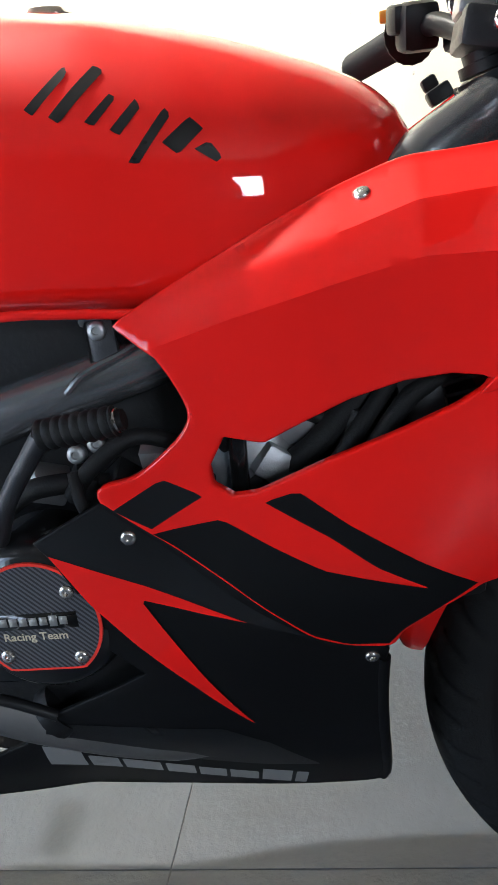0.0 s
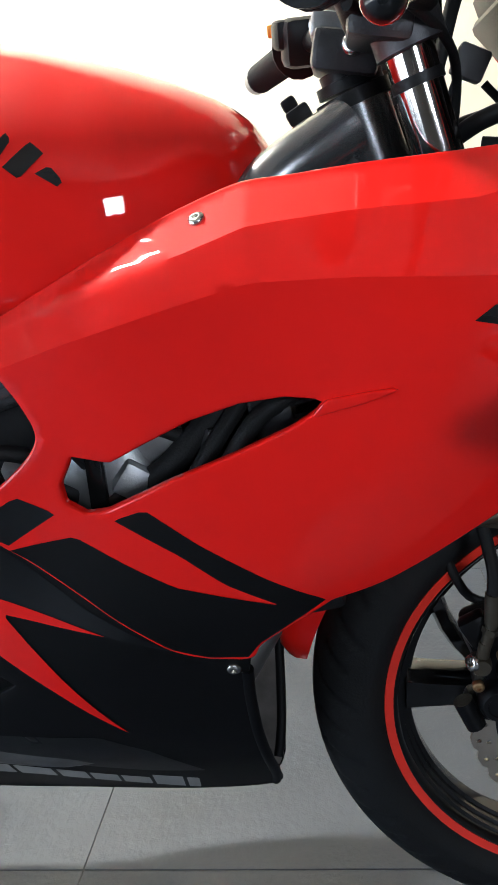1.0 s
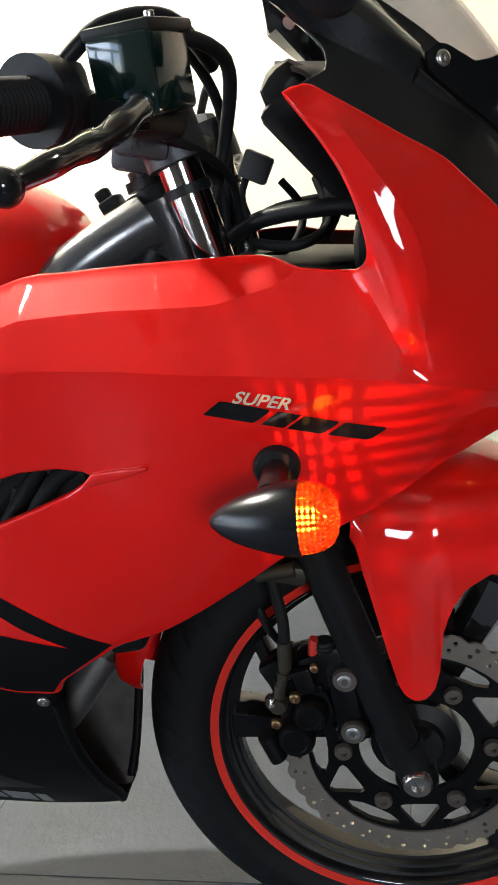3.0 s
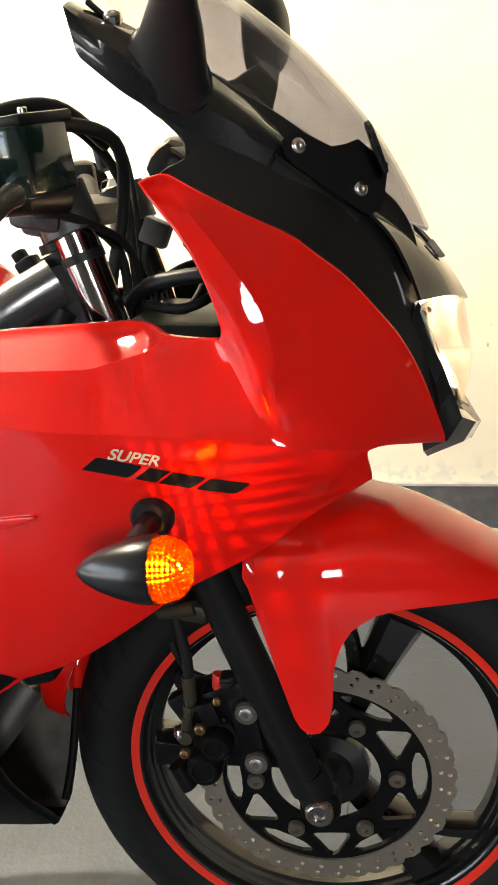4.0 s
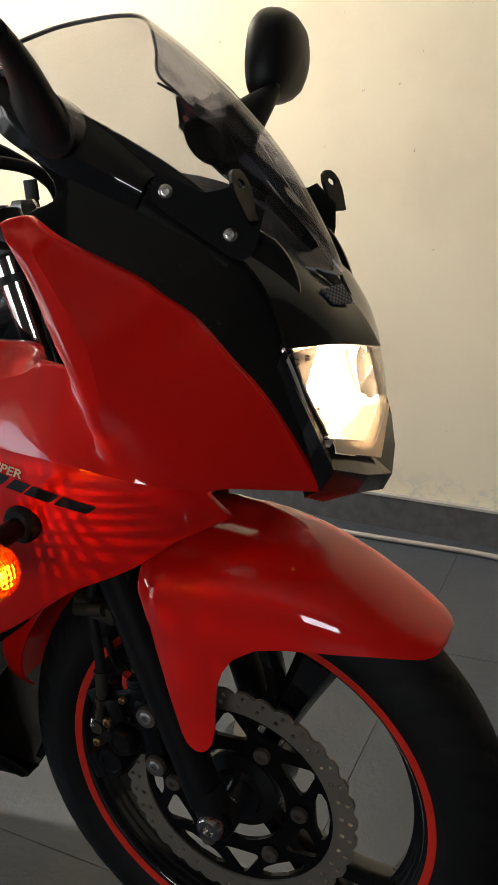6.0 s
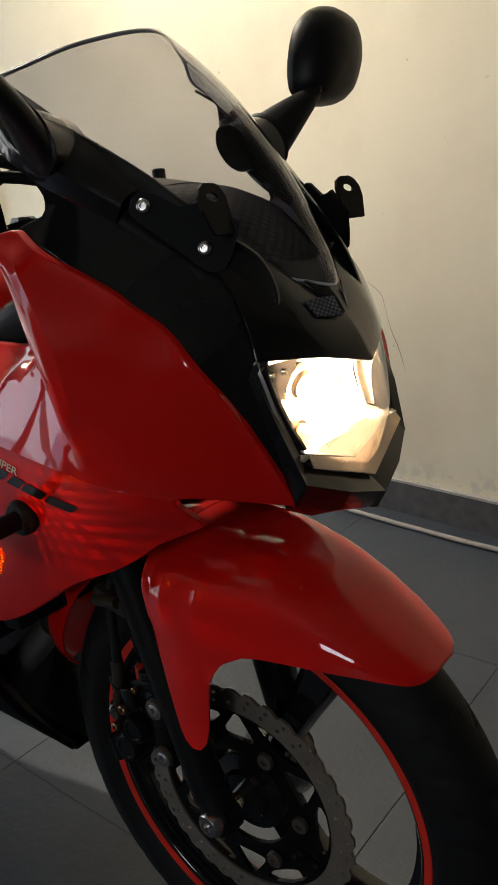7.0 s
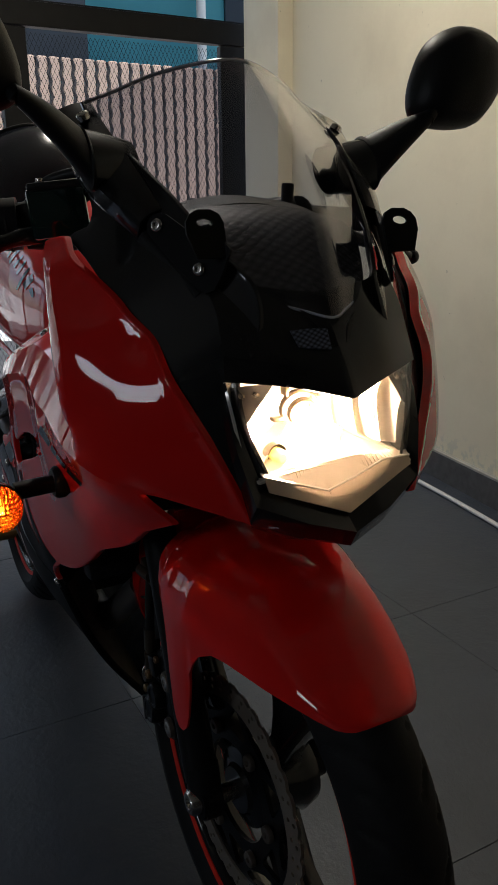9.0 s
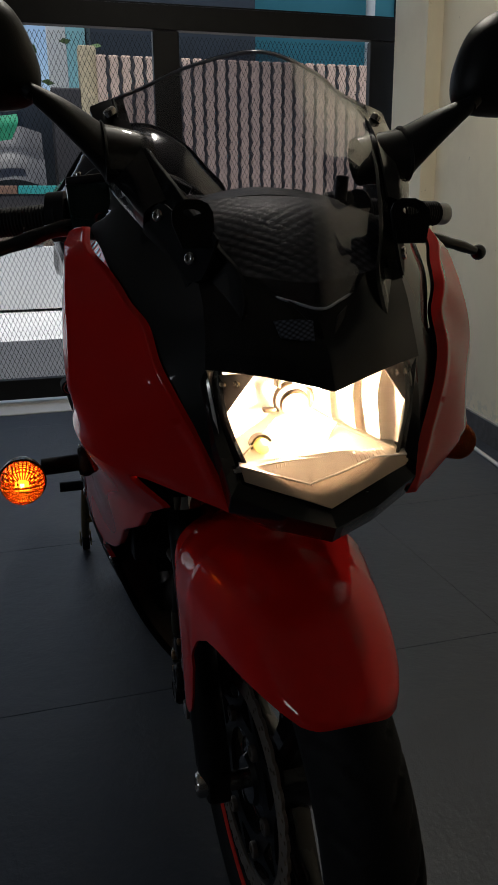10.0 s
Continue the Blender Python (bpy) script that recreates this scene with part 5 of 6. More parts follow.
# indicators
for s in (-1, 1):
    c = (-.098, s * .285, .705)
    ind = part("turn_signal", moved(lathe([(0, -.045), (.0045, -.0432), (.0105, -.036), (.0165, -.025), (.0215, -.011), (.0252, .002), (.0272, .013), (.0277, .022), (.0255, .022), (.024, .01), (.0, .005)], 28, 'X'), c), SIGNAL_BLACK, bike, "black turn signal with amber lens")
    lens = part("lens", moved(lathe([(.0262, .022), (.0258, .030), (.0235, .038), (.019, .0445), (.011, .0485), (0, .05)], 28, 'X'), c), AMBER_LENS, ind, "ribbed amber lens")
    lens.visible_shadow = False
    def skin(x):
        return float(np.interp(x, [.022, .030, .038, .0445, .0485], [.0262, .0258, .0235, .019, .011])) - .0012
    ribs = [lathe([(skin(x), x - .0011), (skin(x), x + .0011), (skin(x) - .0012, x), (skin(x), x - .0011)], 28, 'X') for x in (.024, .0277, .0314, .0351, .0388, .0425)]
    for k in range(34):
        a = 2 * math.pi * k / 34
        ribs.append(tube([(x, skin(x) * math.cos(a), skin(x) * math.sin(a)) for x in (.022, .03, .038, .0445, .048)], .0009, 5, 2))
    part("lens_ribs", moved(joined(*ribs), c), AMBER_LENS, ind)
    part("lamp_bowl", moved(lathe([(.024, .022), (.019, .012), (.008, .008), (0, .008)], 24, 'X'), c), ROUGH_CHROME, ind)
    part("lamp_bulb", moved(lathe([(0, .033), (.004, .032), (.0065, .027), (.0065, .016), (0, .01)], 16, 'X'), c), AMBER_BULB if s < 0 else AMBER_OFF, ind, "lit amber bulb" if s < 0 else "amber bulb")
    part("stalk", tube([(-.1, s * .2, .716), (-.1, s * .262, .713)], .0105, 16), BLACK_PLASTIC, ind)
    part("rubber_base", moved(lathe([(0, 0), (.016, 0), (.019, .004), (.019, .012), (.014, .02), (0, .02)], 24, 'Y'), (-.1, s * .198 if s > 0 else -.218, .716)), RUBBER, ind)

# handlebars, levers, switches; the bars stand turned a little to the bike's left
for s in (-1, 1):
    root, bend, end = ((-.212, -.09, .978), (-.232, -.19, 1.004), (-.283, -.345, .992)) if s < 0 else ((-.215, .09, .975), (-.262, .19, 1.008), (-.332, .375, 1.002))
    bend, end = Vector(bend), Vector(end)
    bar = part("handlebar", tube([root, bend.lerp(Vector(root), .45) + Vector((0, 0, .008)), bend, end], .0115, 16), BLACK_PLASTIC, bike)
    along = (end - bend).normalized()
    u = along.orthogonal().normalized()
    v = along.cross(u)
    rows, n = [], 64
    for j in range(n + 1):
        f = j / n
        r = .0168 + (.0013 if j % 2 else 0)
        if f < .045:
            r = .031 - .012 * abs(f / .0225 - 1) ** 3
        if f > .97:
            r = .0185
        rows.append([bend.lerp(end, .12 + .88 * f) + (u * math.cos(a) + v * math.sin(a)) * (r + (.0007 if k % 2 else 0)) for k, a in enumerate([2 * math.pi * k / 36 for k in range(36)])])
    bm = bmesh.new()
    vs = grid_mesh(bm, rows, close_u=True)
    bm.faces.new(vs[0])
    bm.faces.new(vs[-1])
    bmesh.ops.recalc_face_normals(bm, faces=bm.faces[:])
    part("grip", bm, RUBBER, bar, "ribbed black rubber grip")
    part("bar_end", tube([end, end + along * .006, end + along * .024, end + along * .028], .0165, 20, radii=[.014, .0172, .0172, .012]), BLACK_PLASTIC if s < 0 else ALLOY, bar)
    ball = Vector((-.208, -.366, .946) if s < 0 else (-.2, .378, .947))
    hinge = Vector((-.18, -.178, .992) if s < 0 else (-.205, .185, .992))
    part("lever", tube([hinge, hinge + Vector((.012, s * .04, -.003)), hinge.lerp(ball, .52) + Vector((.018, 0, .002)), hinge.lerp(ball, .78) + Vector((.012, 0, .002)), ball], .007, 14, 8,
                       radii=[.011, .0098, .0105, .0082, .0098, .0078, .0092, .0072, .0082, .0065, .0075]), BLACK_GLOSS, bar, "black forged lever with finger grooves")
    part("lever_ball", lathe([(.0112 * math.cos(a), .0112 * math.sin(a)) for a in [math.pi * (k / 12 - .5) for k in range(13)]], 20, 'Z', ball), BLACK_GLOSS, bar)
    part("switch_box", joined(block((.044, .036, .05), bend + Vector((-.004, -s * .006, .002)), .01, (10, 0, s * 18)), block((.02, .03, .03), bend + Vector((-.024, -s * .006, .012)), .006, (10, 0, s * 18))), BLACK_PLASTIC, bar)
    part("lever_perch", joined(block((.035, .04, .03), hinge + Vector((-.014, -s * .004, .002)), .008, (0, 0, s * 15)), tube([hinge + Vector((0, 0, -.014)), hinge + Vector((0, 0, .016))], .009, 16)), BLACK_PLASTIC, bar)
throttle = part("throttle_housing", joined(tube([(-.2365, -.2, 1.0045), (-.243, -.222, 1.003)], .031, 28), tube([(-.236, -.19, 1.022), (-.2, -.17, 1.052), (-.16, -.12, 1.06), (-.14, -.06, 1.03)], .0065, 12)), BLACK_PLASTIC, bike, "black throttle housing with its cable")
reservoir = part("brake_reservoir", block((.052, .066, .056), (-.174, -.167, 1.017), .005, (6, 0, -14)), RESERVOIR, bike, "dark translucent square brake fluid reservoir")
part("reservoir_cap", block((.057, .071, .009), (-.174, -.165, 1.047), .003, (6, 0, -14)), BLACK_PLASTIC, reservoir)
part("master_cylinder", tube([(-.195, -.2, .988), (-.165, -.125, .985)], .0125, 16), BLACK_PLASTIC, reservoir)
for p in ((-.158, -.19), (-.19, -.14)):
    bolt((p[0], p[1], 1.052), (0, -.1, 1), .004, reservoir)
part("switch_button", block((.012, .008, .013), (-.298, .212, 1.03), .002), surface("yellow_plastic", (.7, .36, .04), .45), bike, "small yellow switch")
part("clutch_knob", tube([(-.225, .17, 1.02), (-.23, .175, 1.052)], .009, 14), BLACK_PLASTIC, bike)
part("ignition_key", joined(tube([(-.23, .03, .985), (-.235, .03, 1.01)], .004, 10), block((.02, .004, .024), (-.238, .03, 1.022), .002)), BLACK_PLASTIC, bike)
for k in range(2):
    part("key_ring", moved(lathe([(.011, -.001), (.0125, 0), (.011, .001), (.0098, 0), (.011, -.001)], 28, 'Y'), (-.24 + .004 * k, .028, 1.0 - .02 * k)), STEEL, bike)

# steering head, frame
FRAME_PAINT = surface("dark_frame_paint", (.2, .2, .205), .25, .75, vary=.15, scale=30, bump=.1)
for s in (-1, 1):
    part("frame_tube", tube([(-1.0, s * .13, .6), (-.85, s * .125, .652), (-.7, s * .115, .700), (-.53, s * .1, .742), (-.4, s * .088, .80), (-.29, s * .06, .875), (-.225, s * .03, .908)], .0255, 22), FRAME_PAINT, bike, "thick dark grey steel frame tube")
    part("weld_bead", tube([(-.62, s * .137, .722), (-.6, s * .135, .738), (-.57, s * .125, .748), (-.545, s * .12, .758)], .0035, 8), FRAME_PAINT, bike)
    part("down_tube", tube([(-.225, s * .03, .88), (-.33, s * .07, .72), (-.42, s * .09, .5), (-.5, s * .1, .36)], .017, 16), BLACK_PLASTIC, bike)
head = part("steering_head", tube([(-.165, 0, .74), (-.218, 0, .93)], .031, 24), FRAME_PAINT, bike)
part("bearing_ring", joined(tube([(-.216, 0, .926), (-.2195, 0, .938)], .034, 28), tube([(-.2195, 0, .940), (-.2215, 0, .949)], .030, 28), tube([(-.222, 0, .95), (-.224, 0, .958)], .024, 28)), BLACK_PLASTIC, head)

# instruments and front stay
POD = (-.057, 0, .953)
dash = part("instrument_pod", block((.105, .19, .032), POD, .008, (0, 50, 0)), BLACK_PLASTIC, bike, "black instrument pod")
part("pod_base", block((.085, .17, .034), (POD[0] + .031, 0, POD[2] + .016), .008, (0, 50, 0)), BLACK_PLASTIC, dash)
part("pod_hood", block((.04, .19, .045), (POD[0] - .02, 0, POD[2] + .05), .018, (0, 50, 0)), BLACK_PLASTIC, dash)
part("pod_visor", loft([[(-.035, -.115, .985), (-.06, -.105, 1.012), (-.085, -.06, 1.024), (-.09, 0, 1.034), (-.085, .06, 1.03), (-.06, .105, 1.016), (-.035, .115, .99)], [(-.0, -.11, .975), (-.01, -.1, 1.0), (-.02, -.055, 1.018), (-.022, 0, 1.024), (-.02, .055, 1.018), (-.01, .1, 1.0), (0, .11, .975)]], 28, 6, .004), BLACK_PLASTIC, dash, "black visor over the instruments")
for y in (-.05, .045):
    part("pod_stud", tube([(POD[0] + .03, y, POD[2] - .02), (POD[0] + .0, y, POD[2] - .075)], .007, 12), BLACK_PLASTIC, dash)
    part("stud_rubber", tube([(POD[0] + .02, y, POD[2] - .038), (POD[0] + .012, y, POD[2] - .055)], .013, 14), RUBBER, dash)
for c in ([(-.15, -.05, .88), (-.11, -.07, .9), (-.04, -.09, .905), (0, -.1, .9)], [(-.15, .05, .88), (-.11, .07, .9), (-.04, .09, .905), (0, .1, .9)],
          [(-.05, -.05, .89), (-.045, -.05, .94)], [(-.02, -.05, .89), (-.02, -.055, .945)]):
    part("fairing_stay", tube(c, .0078, 10), BLACK_PLASTIC, bike)
part("wire_plug", block((.028, .02, .026), (-.118, -.012, .945), .003, (0, 28, 0)), surface("grey_plug", (.12, .12, .12), .5), bike)
LOOM = [[(-.19, -.15, 1.02), (-.165, -.09, 1.05), (-.145, -.02, 1.0), (-.15, .0, .92), (-.16, .02, .82)],
        [(-.2, .15, 1.0), (-.17, .08, 1.03), (-.15, .03, .97), (-.155, .02, .88), (-.17, .02, .8)],
        [(-.22, -.14, .985), (-.18, -.08, .97), (-.15, -.04, .93), (-.16, -.03, .85), (-.2, -.03, .78)],
        [(-.19, -.16, .985), (-.15, -.1, .96), (-.135, -.05, .93), (-.14, -.02, .87)],
        [(-.12, -.01, .95), (-.135, -.01, .92), (-.13, 0, .88), (-.15, 0, .82)],
        [(-.1, .03, .93), (-.08, .02, .9), (-.09, -.02, .87), (-.13, -.03, .86)],
        [(-.06, -.04, .93), (-.05, -.06, .89), (-.08, -.08, .875), (-.12, -.07, .88)]]
for c, r in zip(LOOM, (.005, .0045, .005, .004, .0035, .004, .005)):
    part("cable", tube(c, r, 10), RUBBER, bike)
part("inner_duct", joined(block((.16, .17, .03), (-.07, 0, .845), .01, (0, 6, 0)), block((.05, .19, .06), (-.005, 0, .86), .015)), BLACK_PLASTIC, bike)

# engine bay
CASE = surface("dark_engine_paint", (.009, .009, .0097), .5, .3, vary=.3, scale=25, bump=.4, bump_scale=120)
engine = part("engine", block((.34, .24, .22), (-.66, 0, .46), .03), CASE, bike, "black two-stroke engine")
part("crankcase_front", block((.2, .2, .2), (-.47, 0, .52), .03, (0, -25, 0)), CASE, engine)
part("cylinder", block((.17, .18, .13), (-.43, 0, .63), .02, (0, -20, 0)), CASE, engine)
for k in range(6):
    part("cooling_fin", block((.19, .19, .005), (-.44 + .012 * k, 0, .57 + .022 * k), .001, (0, -20, 0)), CASE, engine, smooth=False)
# added dark panel that stops the wall showing through the bay
part("bay_backing", block((.62, .06, .34), (-.83, .04, .6), .03), CASE, engine)
# added dark blocks that keep the gap under the tank black
part("bay_filler", joined(block((.34, .2, .13), (-.72, 0, .775), .02), block((.14, .16, .1), (-.5, 0, .77), .02)), CASE, bike)
radiator = part("radiator", block((.04, .28, .22), (-.30, 0, .6), .008, (0, -8, 0)), BLACK_PLASTIC, bike, "black finned radiator")
for k in range(17):
    part("fin", block((.044, .27, .003), (-.30 + .0017 * (k - 8), 0, .6 + .012 * (k - 8)), 0, (0, -8, 0)), BLACK_PLASTIC, radiator, smooth=False)
part("rocker_cover", joined(lathe([(0, -.018), (.03, -.018), (.044, -.01), (.05, .0), (.05, .02), (0, .02)], 30, 'Y', (-.475, -.115, .64)), block((.09, .05, .06), (-.45, -.1, .67), .012, (0, -20, 0))), ALLOY, engine, "bare alloy engine cover")
part("stay", block((.016, .012, .085), (-.472, -.15, .655), .003, (0, 4, 0)), BLACK_GLOSS, engine)
HOSES = [[(-.5, -.12, .6), (-.42, -.13, .64), (-.36, -.12, .69), (-.3, -.1, .72)], [(-.4, -.14, .62), (-.37, -.14, .66), (-.33, -.13, .71)],
         [(-.45, -.13, .7), (-.38, -.12, .66), (-.33, -.12, .62)], [(-.36, -.14, .64), (-.32, -.14, .69), (-.28, -.12, .70)],
         [(-.63, -.15, .63), (-.6, -.16, .66), (-.56, -.15, .68), (-.52, -.13, .66)], [(-.7, -.14, .62), (-.66, -.15, .64), (-.6, -.13, .63), (-.55, -.14, .6)],
         [(-.62, -.16, .655), (-.615, -.17, .63), (-.61, -.16, .6)], [(-.58, -.12, .8), (-.54, -.13, .77), (-.52, -.12, .73)]]
for c, r in zip(HOSES, (.012, .008, .007, .009, .008, .01, .006, .008)):
    part("hose", tube(c, r, 10), RUBBER, engine)
for k in range(9):
    random.seed(k)
    part("fitting", block((.02 + .02 * random.random(), .03, .015 + .02 * random.random()), (-.66 + .045 * k * .8, -.12 - .02 * random.random(), .62 + .06 * random.random()), .004, (random.random() * 40, random.random() * 60, random.random() * 40)), ALLOY if k % 3 == 0 else CASE, engine)
for p in ((-.603, -.135, .672), (-.622, -.14, .665), (-.585, -.124, .772)):
    bolt(p, (0, -1, .1), .009, engine, ALLOY)
part("tank_bracket", joined(block((.028, .006, .044), (-.583, -.12, .76), .006), block((.018, .006, .02), (-.594, -.118, .785), .004)), DARK_ALLOY, engine)

# clutch cover with carbon-look plate
CC = (-.676, -.172, .521)
part("clutch_cover", joined(lathe([(0, -.012), (.066, -.012), (.074, -.006), (.079, .004), (.082, .02), (.082, .06), (0, .06)], 48, 'Y', CC), block((.16, .05, .1), (-.74, -.14, .48), .03)), BLACK_GLOSS, engine, "gloss black clutch cover")
plate_o = [(r * math.cos(a), max(-.05, r * math.sin(a))) for r, a in [(.062, 2 * math.pi * k / 48) for k in range(48)]]
plate_i = [(q[0] * .955, q[1] * .955) for q in plate_o]
part("plate_rim", moved(flat_shape([plate_o, plate_i], .003), (CC[0], CC[1] - .0135, CC[2])), STRIPE, engine, "thin red rim", smooth=False)
plate = part("cover_plate", moved(flat_shape([plate_i], .0035), (CC[0], CC[1] - .0135, CC[2])), CARBON, engine, "carbon-look cover plate", smooth=False)
for dx, dz in ((-.038, .033), (.036, .031), (-.036, -.033), (.036, -.037)):
    bolt((CC[0] + dx, CC[1] - .0155, CC[2] + dz), (0, -1, 0), .0072, plate)
part("plate_badge", moved(block((.088, .0008, .016), (0, 0, 0)), (CC[0] - .004, CC[1] - .0158, CC[2] + .003)), BLACK_GLOSS, plate)
for k in range(8):
    part("badge_bar", block((.0075, .0008, .011 if k in (0, 6) else .008), (CC[0] - .042 + .0098 * k, CC[1] - .0164, CC[2] + .003)), SILVER_FILM, plate)
bm = text_mesh("Racing Team", .0112, .0002)
for v in bm.verts:
    v.co = (CC[0] - .004 + v.co.x * 1.1, CC[1] - .0158, CC[2] - .0165 + v.co.y)
part("plate_lettering", bm, GOLD_FILM, plate, smooth=False)

# kick-start lever with rubber
kick = part("kick_lever", tube([(-.70, -.17, .60), (-.672, -.19, .645), (-.636, -.2, .688), (-.622, -.203, .704)], .0088, 14), DARK_ALLOY, bike, "folded kick-start lever")
rows = []
for j in range(33):
    f = j / 32
    q = Vector((-.621, -.205, .7055)).lerp(Vector((-.556, -.205, .7115)), f)
    r = .0122 + .0016 * (.5 + .5 * math.sin(f * 2 * math.pi * 8)) ** .6
    rows.append([q + Vector((-.17 * math.cos(a) * r, math.sin(a) * r, .985 * math.cos(a) * r)) for a in [2 * math.pi * k / 20 for k in range(20)]])
bm = bmesh.new()
vs = grid_mesh(bm, rows, close_u=True)
bm.faces.new(vs[0])
bm.faces.new(vs[-1])
bmesh.ops.recalc_face_normals(bm, faces=bm.faces[:])
part("kick_rubber", bm, RUBBER, kick, "ribbed black rubber")
part("kick_tip", tube([(-.556, -.205, .7115), (-.553, -.205, .712)], .0105, 18), STEEL, kick)
part("kick_end", tube([(-.553, -.205, .712), (-.549, -.205, .7125)], .0085, 18), RUBBER, kick)

# exhaust, rear
part("exhaust", joined(tube([(-.36, -.03, .42), (-.45, -.07, .33), (-.6, -.08, .32), (-.75, -.1, .36), (-.9, -.11, .42), (-1.1, -.11, .5)], .03, 18, radii=[.022, .026, .04, .035, .024, .02]),
                       tube([(-1.05, -.11, .48), (-1.45, -.115, .58)], .036, 22)), surface("dull_exhaust_steel", (.2, .19, .18), .4, .8, vary=.3, bump=.1), bike, "dark expansion-chamber exhaust")
part("pipe_clamp", joined(tube([(-.705, -.118, .38), (-.72, -.12, .37)], .03, 18), tube([(-.8, -.15, .42), (-.75, -.155, .415), (-.7, -.15, .39)], .006, 10)), BLACK_PLASTIC, bike)
road_wheel(-1.30, .3, 0, 1.25, "rear_wheel", ((40, 22), (160, 22), (280, 22)))
for s in (-1, 1):
    part("swing_arm", tube([(-.85, s * .09, .42), (-1.1, s * .1, .35), (-1.32, s * .1, .3)], .024, 14), FRAME_PAINT, bike)
    part("foot_peg", tube([(-.98, s * .14, .38), (-.98, s * .23, .38)], .012, 12), RUBBER, bike)
part("seat", loft([[(-.95, -.1, .84), (-1.2, -.12, .82), (-1.5, -.09, .9)], [(-.95, -.06, .87), (-1.2, -.08, .85), (-1.5, -.06, .925)], [(-.95, 0, .88), (-1.2, 0, .86), (-1.5, 0, .93)], [(-.95, .06, .87), (-1.2, .08, .85), (-1.5, .06, .925)], [(-.95, .1, .84), (-1.2, .12, .82), (-1.5, .09, .9)]], 18, 16, .03), BLACK_PLASTIC, bike, "black seat")
part("tail_cowl", loft([[(-1.0, -.12, .72), (-1.3, -.11, .78), (-1.62, -.05, .88)], [(-1.0, -.13, .82), (-1.3, -.125, .84), (-1.64, -.055, .91)], [(-1.45, 0, .91), (-1.55, 0, .93), (-1.68, 0, .93)], [(-1.0, .13, .82), (-1.3, .125, .84), (-1.64, .055, .91)], [(-1.0, .12, .72), (-1.3, .11, .78), (-1.62, .05, .88)]], 16, 16), RED, bike)

# a dark shiny dome of unknown kind on the seat, built as a bag
bag = tagged(new("bag"), "dark glossy dome-shaped thing on the motorcycle seat", "bag")
rows = []
for x, g in ((-.84, .3), (-.86, .62), (-.9, .88), (-.96, 1.0), (-1.03, 1.0), (-1.1, .9), (-1.15, .66), (-1.17, .3)):
    rows.append([(x, (y + .006 * math.sin(40 * z + 30 * x)) * (.5 + .5 * g), .872 + (z - .872) * (.35 + .65 * g)) for y, z in smooth_line([(-.19, .88), (-.2, .96), (-.19, 1.045), (-.145, 1.105), (-.09, 1.165), (0, 1.195), (.09, 1.165), (.145, 1.105), (.19, 1.045), (.2, .96), (.19, .88)], 4)])
bm = bmesh.new()
vs = grid_mesh(bm, rows)
bm.faces.new(vs[0])
bm.faces.new(vs[-1])
bmesh.ops.recalc_face_normals(bm, faces=bm.faces[:])
part("dome_body", bm, surface("dark_vinyl", (.014, .016, .022), .16, vary=.2, scale=12, bump=.15, bump_scale=30, spec=1.0), bag)
part("dome_ridge", tube([rows[3][k] for k in range(4, len(rows[3]) - 4, 3)], .004, 8), BLACK_PLASTIC, bag)

# paddock stand under the rear
STAND_PAINT = surface("dull_brass_paint", (.2, .14, .05), .45, .5, vary=.2)
stand = tagged(new("paddock_stand"), "brass-coloured rear paddock stand with small black castors", "stand")
for s in (-1, 1):
    part("stand_tube", tube([(-1.30, s * .15, .33), (-1.40, s * .155, .2), (-1.52, s * .155, .06)], .013, 12), STAND_PAINT, stand)
    for off in (-.016, .016):
        part("castor_plate", block((.02, .004, .05), (-1.535, s * .155 + off, .042), .002), STAND_PAINT, stand)
    cas = part("castor", lathe([(.008, -.011), (.029, -.011), (.032, -.006), (.032, .006), (.029, .011), (.008, .011), (.008, -.011)], 28, 'Y', (-1.54, s * .155, .032)), RUBBER, stand)
    part("castor_bolt", tube([(-1.54, s * .155 - .02, .032), (-1.54, s * .155 + .02, .032)], .005, 10), STAND_PAINT, cas)
part("cross_tube", tube([(-1.44, -.155, .145), (-1.44, .155, .145)], .013, 12), STAND_PAINT, stand)

# ---- gate, pillar, pipe on the floor, street ----
GX0 = -3.6
gate = tagged(new("gate"), "black steel sliding gate with expanded metal mesh", "gate", kind="structure")
for nm, z0, z1 in (("top_rail", 1.935, 2.05), ("bottom_rail", .03, .14)):
    part(nm, block((.06, 6.0, z1 - z0), (GX0, -1.14, (z0 + z1) / 2), .004), GATE_PAINT, gate, smooth=False)
part("track_lip", block((.03, 6.0, .012), (GX0 - .02, -1.14, 2.06), .002), GATE_PAINT, gate, smooth=False)
for y0, y1 in ((1.69, 1.86), (.46, .60), (-.80, -.66), (-2.06, -1.92), (-3.3, -3.16)):
    part("gate_post", block((.05, y1 - y0, 1.8), (GX0, (y0 + y1) / 2, 1.03), .004), GATE_PAINT, gate, smooth=False)
verts, faces = [], []
cw, ch, th = .024, .05, .0022
